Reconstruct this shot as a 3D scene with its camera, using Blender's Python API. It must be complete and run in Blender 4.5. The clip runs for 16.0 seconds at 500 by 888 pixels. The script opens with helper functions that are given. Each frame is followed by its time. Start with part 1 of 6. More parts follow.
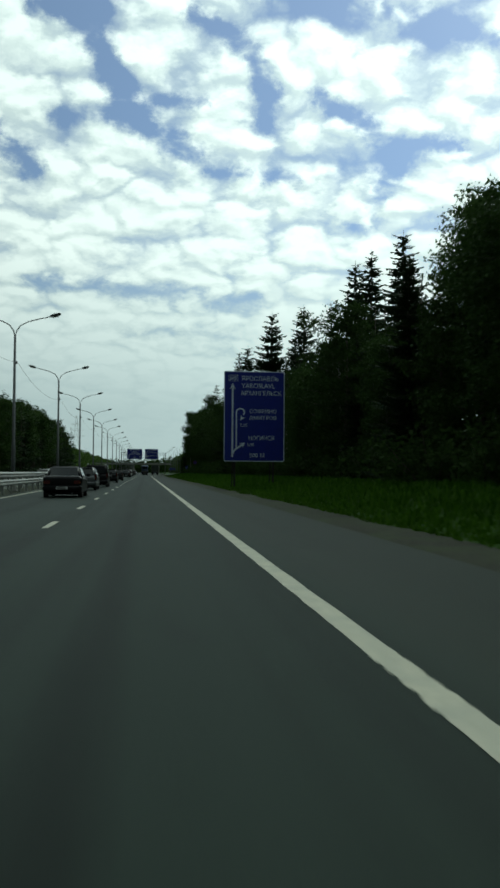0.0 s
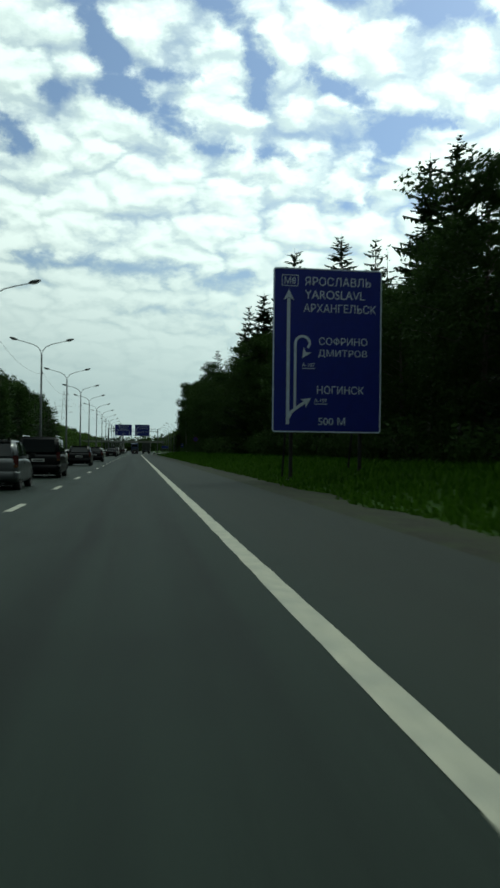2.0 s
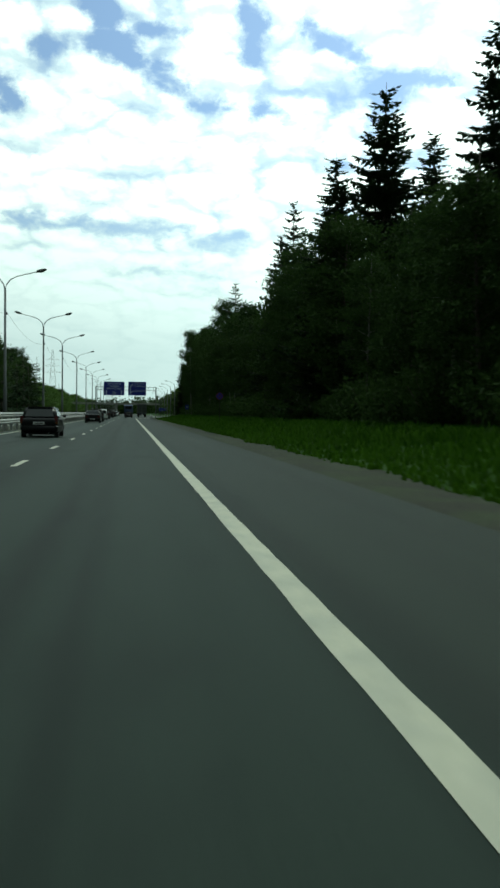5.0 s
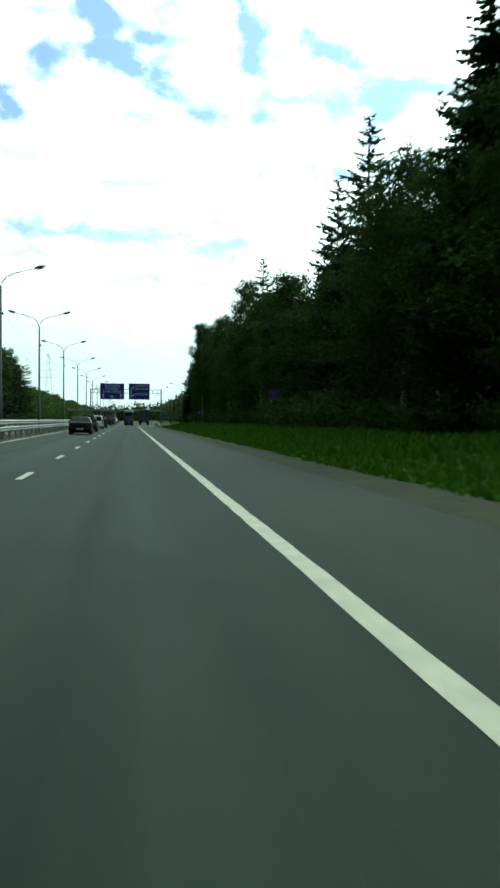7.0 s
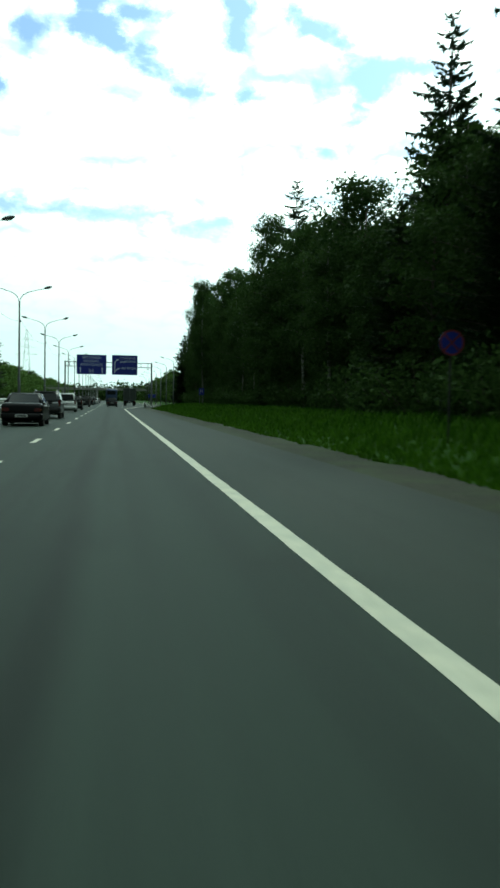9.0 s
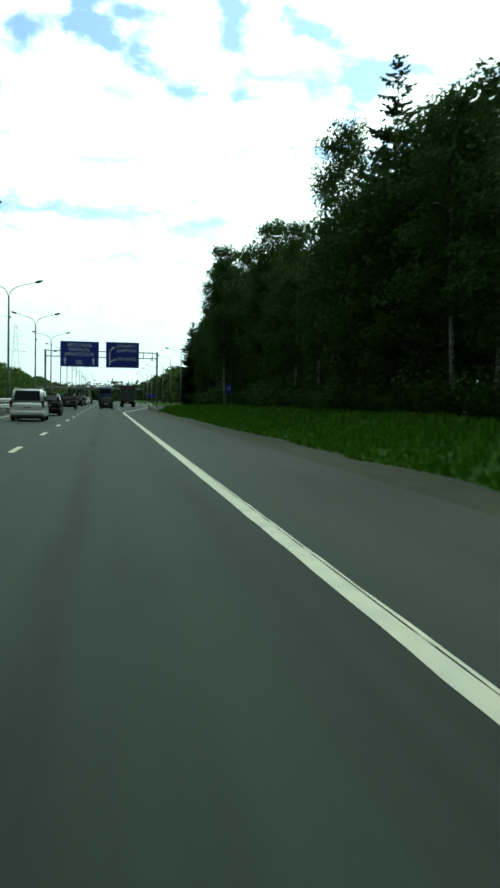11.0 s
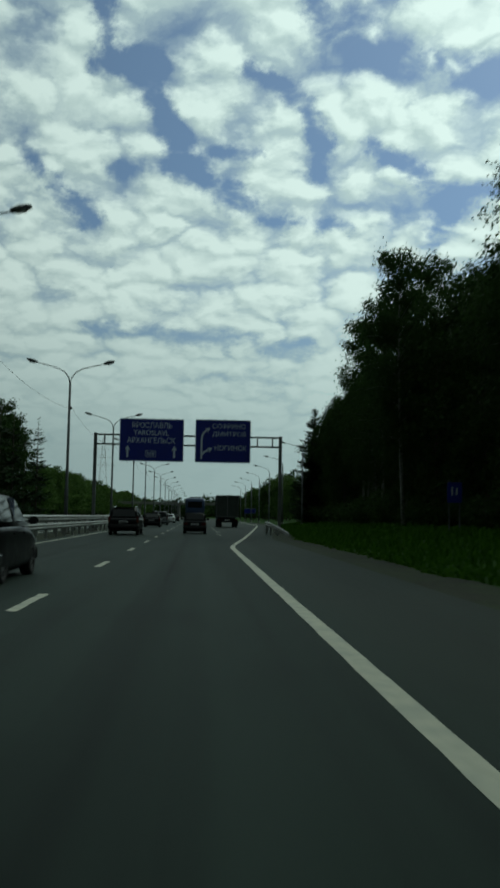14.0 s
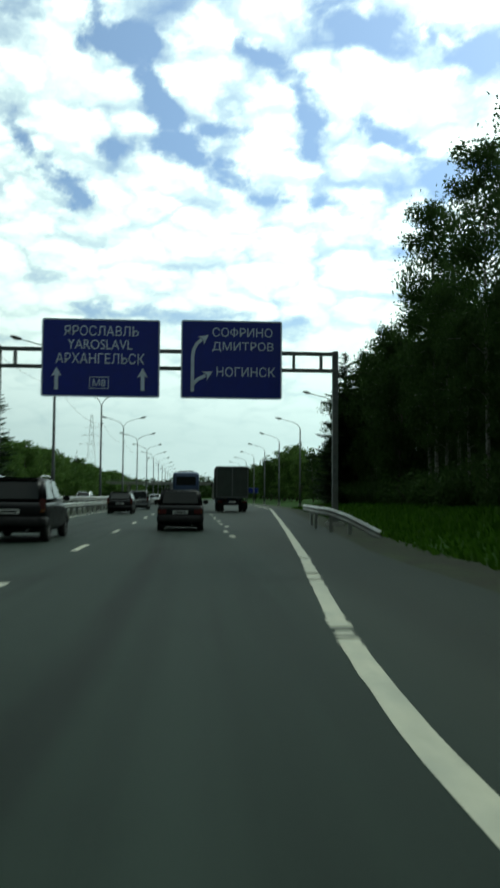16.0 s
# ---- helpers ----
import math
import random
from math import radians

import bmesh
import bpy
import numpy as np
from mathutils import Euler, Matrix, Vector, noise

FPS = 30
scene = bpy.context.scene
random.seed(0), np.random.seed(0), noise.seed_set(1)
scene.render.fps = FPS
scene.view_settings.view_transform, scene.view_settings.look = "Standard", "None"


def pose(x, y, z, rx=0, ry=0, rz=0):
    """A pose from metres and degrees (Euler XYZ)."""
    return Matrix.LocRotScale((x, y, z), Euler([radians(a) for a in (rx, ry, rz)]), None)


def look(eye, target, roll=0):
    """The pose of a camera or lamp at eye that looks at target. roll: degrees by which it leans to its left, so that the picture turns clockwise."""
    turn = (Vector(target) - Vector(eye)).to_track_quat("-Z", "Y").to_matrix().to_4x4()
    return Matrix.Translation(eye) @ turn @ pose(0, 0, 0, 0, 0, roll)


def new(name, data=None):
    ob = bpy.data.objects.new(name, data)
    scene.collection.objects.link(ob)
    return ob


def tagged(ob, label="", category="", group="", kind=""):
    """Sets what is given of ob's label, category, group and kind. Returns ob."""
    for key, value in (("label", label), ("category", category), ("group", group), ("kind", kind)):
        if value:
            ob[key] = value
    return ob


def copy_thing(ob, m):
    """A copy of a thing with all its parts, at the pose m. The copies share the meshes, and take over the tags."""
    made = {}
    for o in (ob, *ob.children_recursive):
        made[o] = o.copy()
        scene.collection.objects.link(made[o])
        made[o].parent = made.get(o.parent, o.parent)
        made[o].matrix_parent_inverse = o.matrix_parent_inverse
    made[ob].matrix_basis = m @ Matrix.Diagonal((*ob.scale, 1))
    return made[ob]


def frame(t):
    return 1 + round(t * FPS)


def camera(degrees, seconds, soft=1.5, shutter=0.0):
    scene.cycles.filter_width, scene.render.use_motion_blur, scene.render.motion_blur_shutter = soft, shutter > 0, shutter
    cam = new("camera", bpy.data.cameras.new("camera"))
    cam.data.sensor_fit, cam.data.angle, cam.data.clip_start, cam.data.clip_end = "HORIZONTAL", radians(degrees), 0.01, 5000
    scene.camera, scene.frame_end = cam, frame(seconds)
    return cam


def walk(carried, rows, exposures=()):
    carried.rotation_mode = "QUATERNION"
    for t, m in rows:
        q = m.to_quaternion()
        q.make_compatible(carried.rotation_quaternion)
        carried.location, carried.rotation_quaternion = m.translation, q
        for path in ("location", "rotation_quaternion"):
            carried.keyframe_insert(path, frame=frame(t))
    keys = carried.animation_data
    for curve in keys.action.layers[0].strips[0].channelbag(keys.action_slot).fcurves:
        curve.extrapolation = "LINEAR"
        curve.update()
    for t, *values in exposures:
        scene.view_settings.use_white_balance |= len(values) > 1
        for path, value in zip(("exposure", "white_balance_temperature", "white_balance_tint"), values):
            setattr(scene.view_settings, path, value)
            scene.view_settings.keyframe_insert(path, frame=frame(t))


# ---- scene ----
# ================= camera and its path =================
# seconds, x, y, z, yaw (to the left of the road), pitch, roll
PATH = [
    (0.0, 0.00, 0.00, 1.222, -6.94, 1.88, 0.36),
    (0.5, 0.08, 7.54, 1.234, -7.04, 1.63, -0.50),
    (1.0, 0.18, 15.17, 1.252, -7.67, 1.40, -0.37),
    (1.5, 0.22, 22.63, 1.228, -7.43, -0.01, 0.23),
    (2.0, 0.32, 30.02, 1.225, -7.54, 0.48, 0.67),
    (2.5, 0.325, 37.59, 1.238, -9.22, -0.37, 2.72),
    (3.0, 0.41, 44.87, 1.221, -9.09, -0.97, 1.98),
    (3.5, 0.47, 52.31, 1.242, -8.70, -0.42, 1.90),
    (4.0, 0.58, 59.74, 1.223, -7.92, -2.88, 1.18),
    (6.5, 0.17, 96.95, 1.237, -8.17, -0.35, 0.14),
    (7.0, 0.10, 104.61, 1.237, -7.99, -1.55, 0.56),
    (7.5, -0.01, 112.31, 1.232, -8.48, -1.76, 2.40),
    (8.0, -0.02, 120.19, 1.235, -9.28, -2.08, 1.67),
    (8.5, 0.01, 128.09, 1.225, -9.10, -2.79, 1.06),
    (11.0, -0.02, 168.51, 1.245, -9.56, -2.80, 1.14),
    (11.5, -0.07, 176.61, 1.231, -8.52, 0.29, 1.27),
    (12.0, 0.03, 184.84, 1.212, -8.81, 3.08, 0.48),
    (12.5, 0.08, 192.64, 1.238, -6.14, 10.35, -1.06),
    (13.0, 0.08, 200.12, 1.233, -5.30, 8.19, -0.03),
    (13.5, 0.15, 207.66, 1.248, -4.07, 6.17, 0.03),
    (14.0, 0.19, 215.01, 1.235, -3.43, 4.82, 0.94),
    (14.5, 0.32, 222.29, 1.245, -1.46, 2.24, 0.66),
    (15.0, 0.36, 229.67, 1.264, -1.81, 3.58, -0.67),
    (15.5, 0.39, 237.16, 1.235, -2.34, 0.39, -0.10),
    (16.0, 0.44, 244.66, 1.208, -3.84, 3.51, 0.39),
]
EXPOSURES = [
    (0.0, -0.42, 6050, -11), (2.5, -0.32, 6100, -12), (4.0, -0.26, 6150, -13), (6.5, 0.68, 6000, -20), (8.5, 0.62, 6000, -21), (11.0, 0.70, 6000, -20), (11.6, 0.66, 6000, -18),
    (12.0, 0.60, 6100, -16), (12.5, -0.42, 6000, -14), (13.5, -0.84, 5900, -16), (14.0, -0.94, 5900, -16), (14.5, -0.42, 6050, -14), (15.0, -0.12, 6050, -15), (16.0, 0.08, 6050, -15),
]
cam = camera(32.4, 16.0, soft=2.8, shutter=0.4)
walk(cam, [(t, look((x, y, z), Vector((x, y, z)) + Vector((-math.sin(radians(a)) * math.cos(radians(p)), math.cos(radians(a)) * math.cos(radians(p)), math.sin(radians(p)))), r))
           for t, x, y, z, a, p, r in PATH], EXPOSURES)

# ================= sky and sun =================
SUN_ELEVATION, SUN_AZIMUTH = 42.0, 42.0  # azimuth to the right of the road's direction
RIFTS = {  # openings in the cloud layer: how deep, and points (across, up, half width) along each
    "main_rift": (0.44, [(0.128, 0.679, 0.007), (0.135, 0.610, 0.014), (0.153, 0.576, 0.029), (0.207, 0.564, 0.024), (0.279, 0.560, 0.021), (0.345, 0.544, 0.017), (0.427, 0.536, 0.009)]),
    "side_rift": (0.36, [(0.186, 0.620, 0.017), (0.245, 0.647, 0.011)]),
    "left_chain": (0.44, [(-0.158, 0.654, 0.016), (-0.129, 0.629, 0.012), (-0.116, 0.555, 0.010), (-0.086, 0.536, 0.017), (-0.050, 0.480, 0.012), (-0.026, 0.449, 0.016), (-0.024, 0.420, 0.017), (0.009, 0.392, 0.012), (0.050, 0.372, 0.012)]),
    "left_branch": (0.44, [(-0.130, 0.539, 0.011), (-0.055, 0.543, 0.012)]),
    "left_low": (0.44, [(-0.200, 0.413, 0.011), (-0.165, 0.370, 0.011), (-0.131, 0.352, 0.012)]),
    "left_hollow": (0.36, [(-0.106, 0.409, 0.009), (-0.029, 0.420, 0.014)]),
    "middle_chain": (0.44, [(0.050, 0.538, 0.009), (0.092, 0.524, 0.009), (0.124, 0.494, 0.012), (0.142, 0.450, 0.012), (0.137, 0.411, 0.007)]),
    "middle_fleck": (0.34, [(0.009, 0.433, 0.006), (0.071, 0.433, 0.006)]),
    "middle_low": (0.34, [(0.071, 0.351, 0.006), (0.175, 0.350, 0.007)]),
    "right_chain": (0.44, [(0.205, 0.447, 0.009), (0.268, 0.411, 0.012), (0.304, 0.392, 0.013), (0.369, 0.401, 0.009)]),
    "right_low": (0.34, [(0.292, 0.369, 0.017), (0.245, 0.303, 0.017)]),
    "top_fleck": (0.40, [(0.169, 0.762, 0.012), (0.217, 0.760, 0.011)]),
    "low_band": (0.38, [(-0.140, 0.216, 0.008), (-0.042, 0.211, 0.011), (0.119, 0.202, 0.010)]),
    "low_hollow": (0.30, [(-0.002, 0.165, 0.009), (0.092, 0.154, 0.017)]),
}


def make_sky():
    w = bpy.data.worlds.new("cloudy_sky")
    scene.world = w
    w.use_nodes = True
    nt = w.node_tree
    N, L = nt.nodes, nt.links
    N.clear()

    def math_node(op, a, b=None, c=None, clamp=False):
        n = N.new("ShaderNodeMath")
        n.operation, n.use_clamp = op, clamp
        for i, v in enumerate((a, b, c)):
            if v is None:
                continue
            if isinstance(v, (int, float)):
                n.inputs[i].default_value = v
            else:
                L.new(v, n.inputs[i])
        return n.outputs[0]

    tc = N.new("ShaderNodeTexCoord")
    sep = N.new("ShaderNodeSeparateXYZ")
    L.new(tc.outputs["Generated"], sep.inputs[0])
    z = math_node("MAXIMUM", sep.outputs[2], 0.0)
    zz = math_node("ADD", z, 0.36)
    u, v = math_node("DIVIDE", sep.outputs[0], zz), math_node("DIVIDE", sep.outputs[1], zz)
    comb = N.new("ShaderNodeCombineXYZ")
    L.new(u, comb.inputs[0])
    L.new(v, comb.inputs[1])

    def noise_at(scale, detail, rough, dist, shift=(0, 0, 0), stretch=(1, 1, 1)):
        mp = N.new("ShaderNodeMapping")
        mp.inputs["Location"].default_value = shift
        mp.inputs["Scale"].default_value = stretch
        L.new(comb.outputs[0], mp.inputs[0])
        n = N.new("ShaderNodeTexNoise")
        n.inputs["Scale"].default_value, n.inputs["Detail"].default_value = scale, detail
        n.inputs["Roughness"].default_value, n.inputs["Distortion"].default_value = rough, dist
        L.new(mp.outputs[0], n.inputs["Vector"])
        return n.outputs["Fac"]

    def puffs_at(du, dv):
        """Billowing cloud with ragged rims, looked up a little to the side of each direction."""
        mp = N.new("ShaderNodeMapping")
        mp.inputs["Location"].default_value = (3.1 + du, 1.7 + dv, 0)
        L.new(comb.outputs[0], mp.inputs[0])
        warp = N.new("ShaderNodeTexNoise")
        warp.inputs["Scale"].default_value, warp.inputs["Detail"].default_value, warp.inputs["Roughness"].default_value = 9.0, 5, 0.55
        L.new(mp.outputs[0], warp.inputs["Vector"])
        off = N.new("ShaderNodeVectorMath")
        off.operation = "MULTIPLY_ADD"
        off.inputs[1].default_value = (0.20, 0.16, 0)
        L.new(warp.outputs["Color"], off.inputs[0])
        L.new(mp.outputs[0], off.inputs[2])
        cell = N.new("ShaderNodeTexVoronoi")
        cell.voronoi_dimensions, cell.feature = "2D", "SMOOTH_F1"
        cell.inputs["Scale"].default_value, cell.inputs["Smoothness"].default_value = 12.0, 0.22
        L.new(off.outputs[0], cell.inputs["Vector"])
        fine = N.new("ShaderNodeTexNoise")
        fine.inputs["Scale"].default_value, fine.inputs["Detail"].default_value, fine.inputs["Roughness"].default_value = 16.0, 7, 0.55
        L.new(off.outputs[0], fine.inputs["Vector"])
        lump = math_node("MULTIPLY", math_node("SUBTRACT", 1.0, cell.outputs["Distance"]), 0.50)
        return math_node("ADD", lump, math_node("MULTIPLY", fine.outputs["Fac"], 0.40))

    puffs = puffs_at(0, 0)
    puffs_sunward = puffs_at(0.006, -0.020)
    banks = noise_at(4.2, 5, 0.55, 0.4, (7.3, 2.2, 0))
    cover = math_node("ADD", puffs, math_node("MULTIPLY", banks, 0.30))
    # towards the horizon the layer closes
    low = math_node("MULTIPLY", math_node("SUBTRACT", 0.34, z, clamp=True), 0.75)
    cover = math_node("ADD", cover, low)
    # rifts: distance to each line, in a ragged plane ahead
    ahead = math_node("MAXIMUM", sep.outputs[1], 0.05)
    flat = N.new("ShaderNodeCombineXYZ")
    L.new(math_node("DIVIDE", sep.outputs[0], ahead), flat.inputs[0])
    L.new(math_node("DIVIDE", sep.outputs[2], ahead), flat.inputs[1])
    fray = N.new("ShaderNodeTexNoise")
    fray.inputs["Scale"].default_value, fray.inputs["Detail"].default_value, fray.inputs["Roughness"].default_value = 34.0, 6, 0.7
    L.new(flat.outputs[0], fray.inputs["Vector"])
    centred = N.new("ShaderNodeVectorMath")
    centred.operation = "SUBTRACT"
    centred.inputs[1].default_value = (0.5, 0.5, 0.5)
    L.new(fray.outputs["Color"], centred.inputs[0])
    frayed = N.new("ShaderNodeVectorMath")
    frayed.operation = "MULTIPLY_ADD"
    frayed.inputs[1].default_value = (0.050, 0.030, 0)
    L.new(centred.outputs[0], frayed.inputs[0])
    L.new(flat.outputs[0], frayed.inputs[2])

    def vector_node(op, a, b):
        n = N.new("ShaderNodeVectorMath")
        n.operation = op
        for i, v in enumerate((a, b)):
            if isinstance(v, tuple):
                n.inputs[i].default_value = v
            else:
                L.new(v, n.inputs[i])
        return n

    wisps = N.new("ShaderNodeMapRange")
    wisps.inputs["From Min"].default_value, wisps.inputs["From Max"].default_value = 0.35, 0.62
    wisps.inputs["To Min"].default_value, wisps.inputs["To Max"].default_value = 0.5, 1.25
    L.new(noise_at(13.0, 5, 0.6, 0.5, (1.3, 4.1, 0)), wisps.inputs["Value"])
    for deep, line in RIFTS.values():
        rift = None
        for (ax, ay, aw), (bx, by, bw) in zip(line, line[1:]):
            span = (bx - ax, by - ay, 0)
            rel = vector_node("SUBTRACT", frayed.outputs[0], (ax, ay, 0)).outputs[0]
            along = math_node("DIVIDE", vector_node("DOT_PRODUCT", rel, span).outputs["Value"], span[0] ** 2 + span[1] ** 2, clamp=True)
            foot = N.new("ShaderNodeVectorMath")
            foot.operation = "SCALE"
            foot.inputs[0].default_value = span
            L.new(along, foot.inputs["Scale"])
            gap = vector_node("DISTANCE", rel, foot.outputs[0]).outputs["Value"]
            share = math_node("DIVIDE", gap, math_node("MULTIPLY_ADD", along, bw - aw, aw))
            hole = math_node("EXPONENT", math_node("MULTIPLY", math_node("MULTIPLY", share, share), -0.55))
            rift = hole if rift is None else math_node("MAXIMUM", rift, hole)
        cover = math_node("SUBTRACT", cover, math_node("MULTIPLY", math_node("MULTIPLY", rift, wisps.outputs[0]), 0.85 * deep))
    mask = N.new("ShaderNodeMapRange")
    mask.interpolation_type = "SMOOTHSTEP"
    mask.inputs["From Min"].default_value, mask.inputs["From Max"].default_value = 0.28, 0.70
    L.new(cover, mask.inputs["Value"])
    mask.inputs["To Min"].default_value = 0.13
    shade = N.new("ShaderNodeMapRange")
    height = N.new("ShaderNodeMapRange")
    height.inputs["From Min"].default_value, height.inputs["From Max"].default_value = 0.12, 0.36
    height.inputs["To Min"].default_value, height.inputs["To Max"].default_value = 0.45, 1.45
    L.new(z, height.inputs["Value"])
    relief = math_node("MULTIPLY", math_node("SUBTRACT", puffs, puffs_sunward), height.outputs[0])
    L.new(math_node("ADD", relief, cover), shade.inputs["Value"])
    shade.inputs["From Min"].default_value, shade.inputs["From Max"].default_value = 0.44, 0.88
    ramp = N.new("ShaderNodeMix")
    ramp.data_type = "RGBA"
    ramp.inputs["A"].default_value = (1.00, 1.06, 1.08, 1)
    ramp.inputs["B"].default_value = (1.47, 1.48, 1.46, 1)
    L.new(shade.outputs[0], ramp.inputs["Factor"])
    sky = N.new("ShaderNodeTexSky")
    sky.sky_type, sky.sun_disc = "NISHITA", False
    sky.sun_elevation, sky.sun_rotation = radians(SUN_ELEVATION), radians(SUN_AZIMUTH)
    sky.dust_density, sky.ozone_density = 0.6, 1.5
    blue = N.new("ShaderNodeMix")
    blue.data_type, blue.blend_type = "RGBA", "MULTIPLY"
    blue.inputs["Factor"].default_value = 1.0
    blue.inputs["B"].default_value = (0.086, 0.090, 0.113, 1)
    L.new(sky.outputs[0], blue.inputs["A"])
    # thin haze whitens the lowest few degrees
    haze = N.new("ShaderNodeMapRange")
    haze.inputs["From Min"].default_value, haze.inputs["From Max"].default_value = 0.25, 0.07
    haze.inputs["To Max"].default_value = 0.88
    L.new(z, haze.inputs["Value"])
    mix = N.new("ShaderNodeMix")
    mix.data_type = "RGBA"
    L.new(mask.outputs[0], mix.inputs["Factor"])
    L.new(blue.outputs["Result"], mix.inputs["A"])
    L.new(ramp.outputs["Result"], mix.inputs["B"])
    hz = N.new("ShaderNodeMix")
    hz.data_type = "RGBA"
    L.new(haze.outputs[0], hz.inputs["Factor"])
    L.new(mix.outputs["Result"], hz.inputs["A"])
    hz.inputs["B"].default_value = (0.74, 0.83, 0.86, 1)
    # the veiled sun brightens its side of the sky; the side away from it stays duller
    toward = N.new("ShaderNodeVectorMath")
    toward.operation = "DOT_PRODUCT"
    e, a = radians(SUN_ELEVATION), radians(SUN_AZIMUTH)
    toward.inputs[1].default_value = (math.sin(a) * math.cos(e), math.cos(a) * math.cos(e), math.sin(e))
    L.new(tc.outputs["Generated"], toward.inputs[0])
    glow = N.new("ShaderNodeMapRange")
    glow.inputs["From Min"].default_value, glow.inputs["From Max"].default_value = -0.05, 0.95
    glow.inputs["To Min"].default_value, glow.inputs["To Max"].default_value = 0.10, 1.22
    L.new(toward.outputs["Value"], glow.inputs["Value"])
    bg = N.new("ShaderNodeBackground")
    L.new(glow.outputs[0], bg.inputs["Strength"])
    L.new(hz.outputs["Result"], bg.inputs["Color"])
    out = N.new("ShaderNodeOutputWorld")
    L.new(bg.outputs[0], out.inputs[0])


make_sky()
sun = new("sun", bpy.data.lights.new("sun", "SUN"))
sun.data.energy, sun.data.angle, sun.data.color = 0.6, radians(10), (1.0, 0.96, 0.88)
_e, _a = radians(SUN_ELEVATION), radians(SUN_AZIMUTH)
sun.matrix_world = look((40, 60, 90), Vector((40, 60, 90)) - Vector((math.sin(_a) * math.cos(_e), math.cos(_a) * math.cos(_e), math.sin(_e))))


# ================= materials =================
def nodes_of(name):
    m = bpy.data.materials.new(name)
    m.use_nodes = True
    return m, m.node_tree.nodes, m.node_tree.links, m.node_tree.nodes["Principled BSDF"]


def surface(name, dark, light, scale=4.0, rough=0.6, metal=0.0, bump=0.0, bump_scale=60.0, detail=6.0, space="Object", coat=0.0, second=None, second_scale=0.4, second_amount=0.4, per_object=0.0, stretch=(1, 1, 1), rough_spread=0.15, gloss=0.5):
    """Two-scale procedural surface: grain between two colours, a second tint in broad patches, fine relief."""
    m, N, L, b = nodes_of(name)
    tc = N.new("ShaderNodeTexCoord")
    mp = N.new("ShaderNodeMapping")
    mp.inputs["Scale"].default_value = stretch
    if space == "World":
        g = N.new("ShaderNodeNewGeometry")
        L.new(g.outputs["Position"], mp.inputs[0])
    else:
        L.new(tc.outputs[space], mp.inputs[0])
    n = N.new("ShaderNodeTexNoise")
    n.inputs["Scale"].default_value, n.inputs["Detail"].default_value = scale, detail
    L.new(mp.outputs[0], n.inputs["Vector"])
    cr = N.new("ShaderNodeValToRGB")
    cr.color_ramp.elements[0].position, cr.color_ramp.elements[1].position = 0.3, 0.72
    cr.color_ramp.elements[0].color, cr.color_ramp.elements[1].color = (*dark, 1), (*light, 1)
    L.new(n.outputs["Fac"], cr.inputs[0])
    col = cr.outputs[0]
    if second:
        n2 = N.new("ShaderNodeTexNoise")
        n2.inputs["Scale"].default_value, n2.inputs["Detail"].default_value = second_scale, 4
        L.new(mp.outputs[0], n2.inputs["Vector"])
        mr = N.new("ShaderNodeMapRange")
        mr.inputs["From Min"].default_value, mr.inputs["From Max"].default_value, mr.inputs["To Max"].default_value = 0.42, 0.68, second_amount
        L.new(n2.outputs["Fac"], mr.inputs["Value"])
        mx = N.new("ShaderNodeMix")
        mx.data_type = "RGBA"
        L.new(mr.outputs[0], mx.inputs["Factor"])
        L.new(col, mx.inputs["A"])
        mx.inputs["B"].default_value = (*second, 1)
        col = mx.outputs["Result"]
    if per_object:
        oi = N.new("ShaderNodeObjectInfo")
        hs = N.new("ShaderNodeHueSaturation")
        mr = N.new("ShaderNodeMapRange")
        mr.inputs["To Min"].default_value, mr.inputs["To Max"].default_value = 1 - per_object, 1 + per_object
        L.new(oi.outputs["Random"], mr.inputs["Value"])
        L.new(mr.outputs[0], hs.inputs["Value"])
        L.new(col, hs.inputs["Color"])
        col = hs.outputs[0]
    L.new(col, b.inputs["Base Color"])
    b.inputs["Metallic"].default_value = metal
    b.inputs["Specular IOR Level"].default_value = gloss
    rr = N.new("ShaderNodeMapRange")
    rr.inputs["To Min"].default_value, rr.inputs["To Max"].default_value = max(rough - rough_spread, 0.02), min(rough + rough_spread, 1)
    L.new(n.outputs["Fac"], rr.inputs["Value"])
    L.new(rr.outputs[0], b.inputs["Roughness"])
    b.inputs["Coat Weight"].default_value = coat
    b.inputs["Coat Roughness"].default_value = 0.08
    if bump:
        nb = N.new("ShaderNodeTexNoise")
        nb.inputs["Scale"].default_value, nb.inputs["Detail"].default_value = bump_scale, 4
        L.new(mp.outputs[0], nb.inputs["Vector"])
        bp = N.new("ShaderNodeBump")
        bp.inputs["Strength"].default_value, bp.inputs["Distance"].default_value = bump, 0.02
        L.new(nb.outputs["Fac"], bp.inputs["Height"])
        L.new(bp.outputs[0], b.inputs["Normal"])
    return m


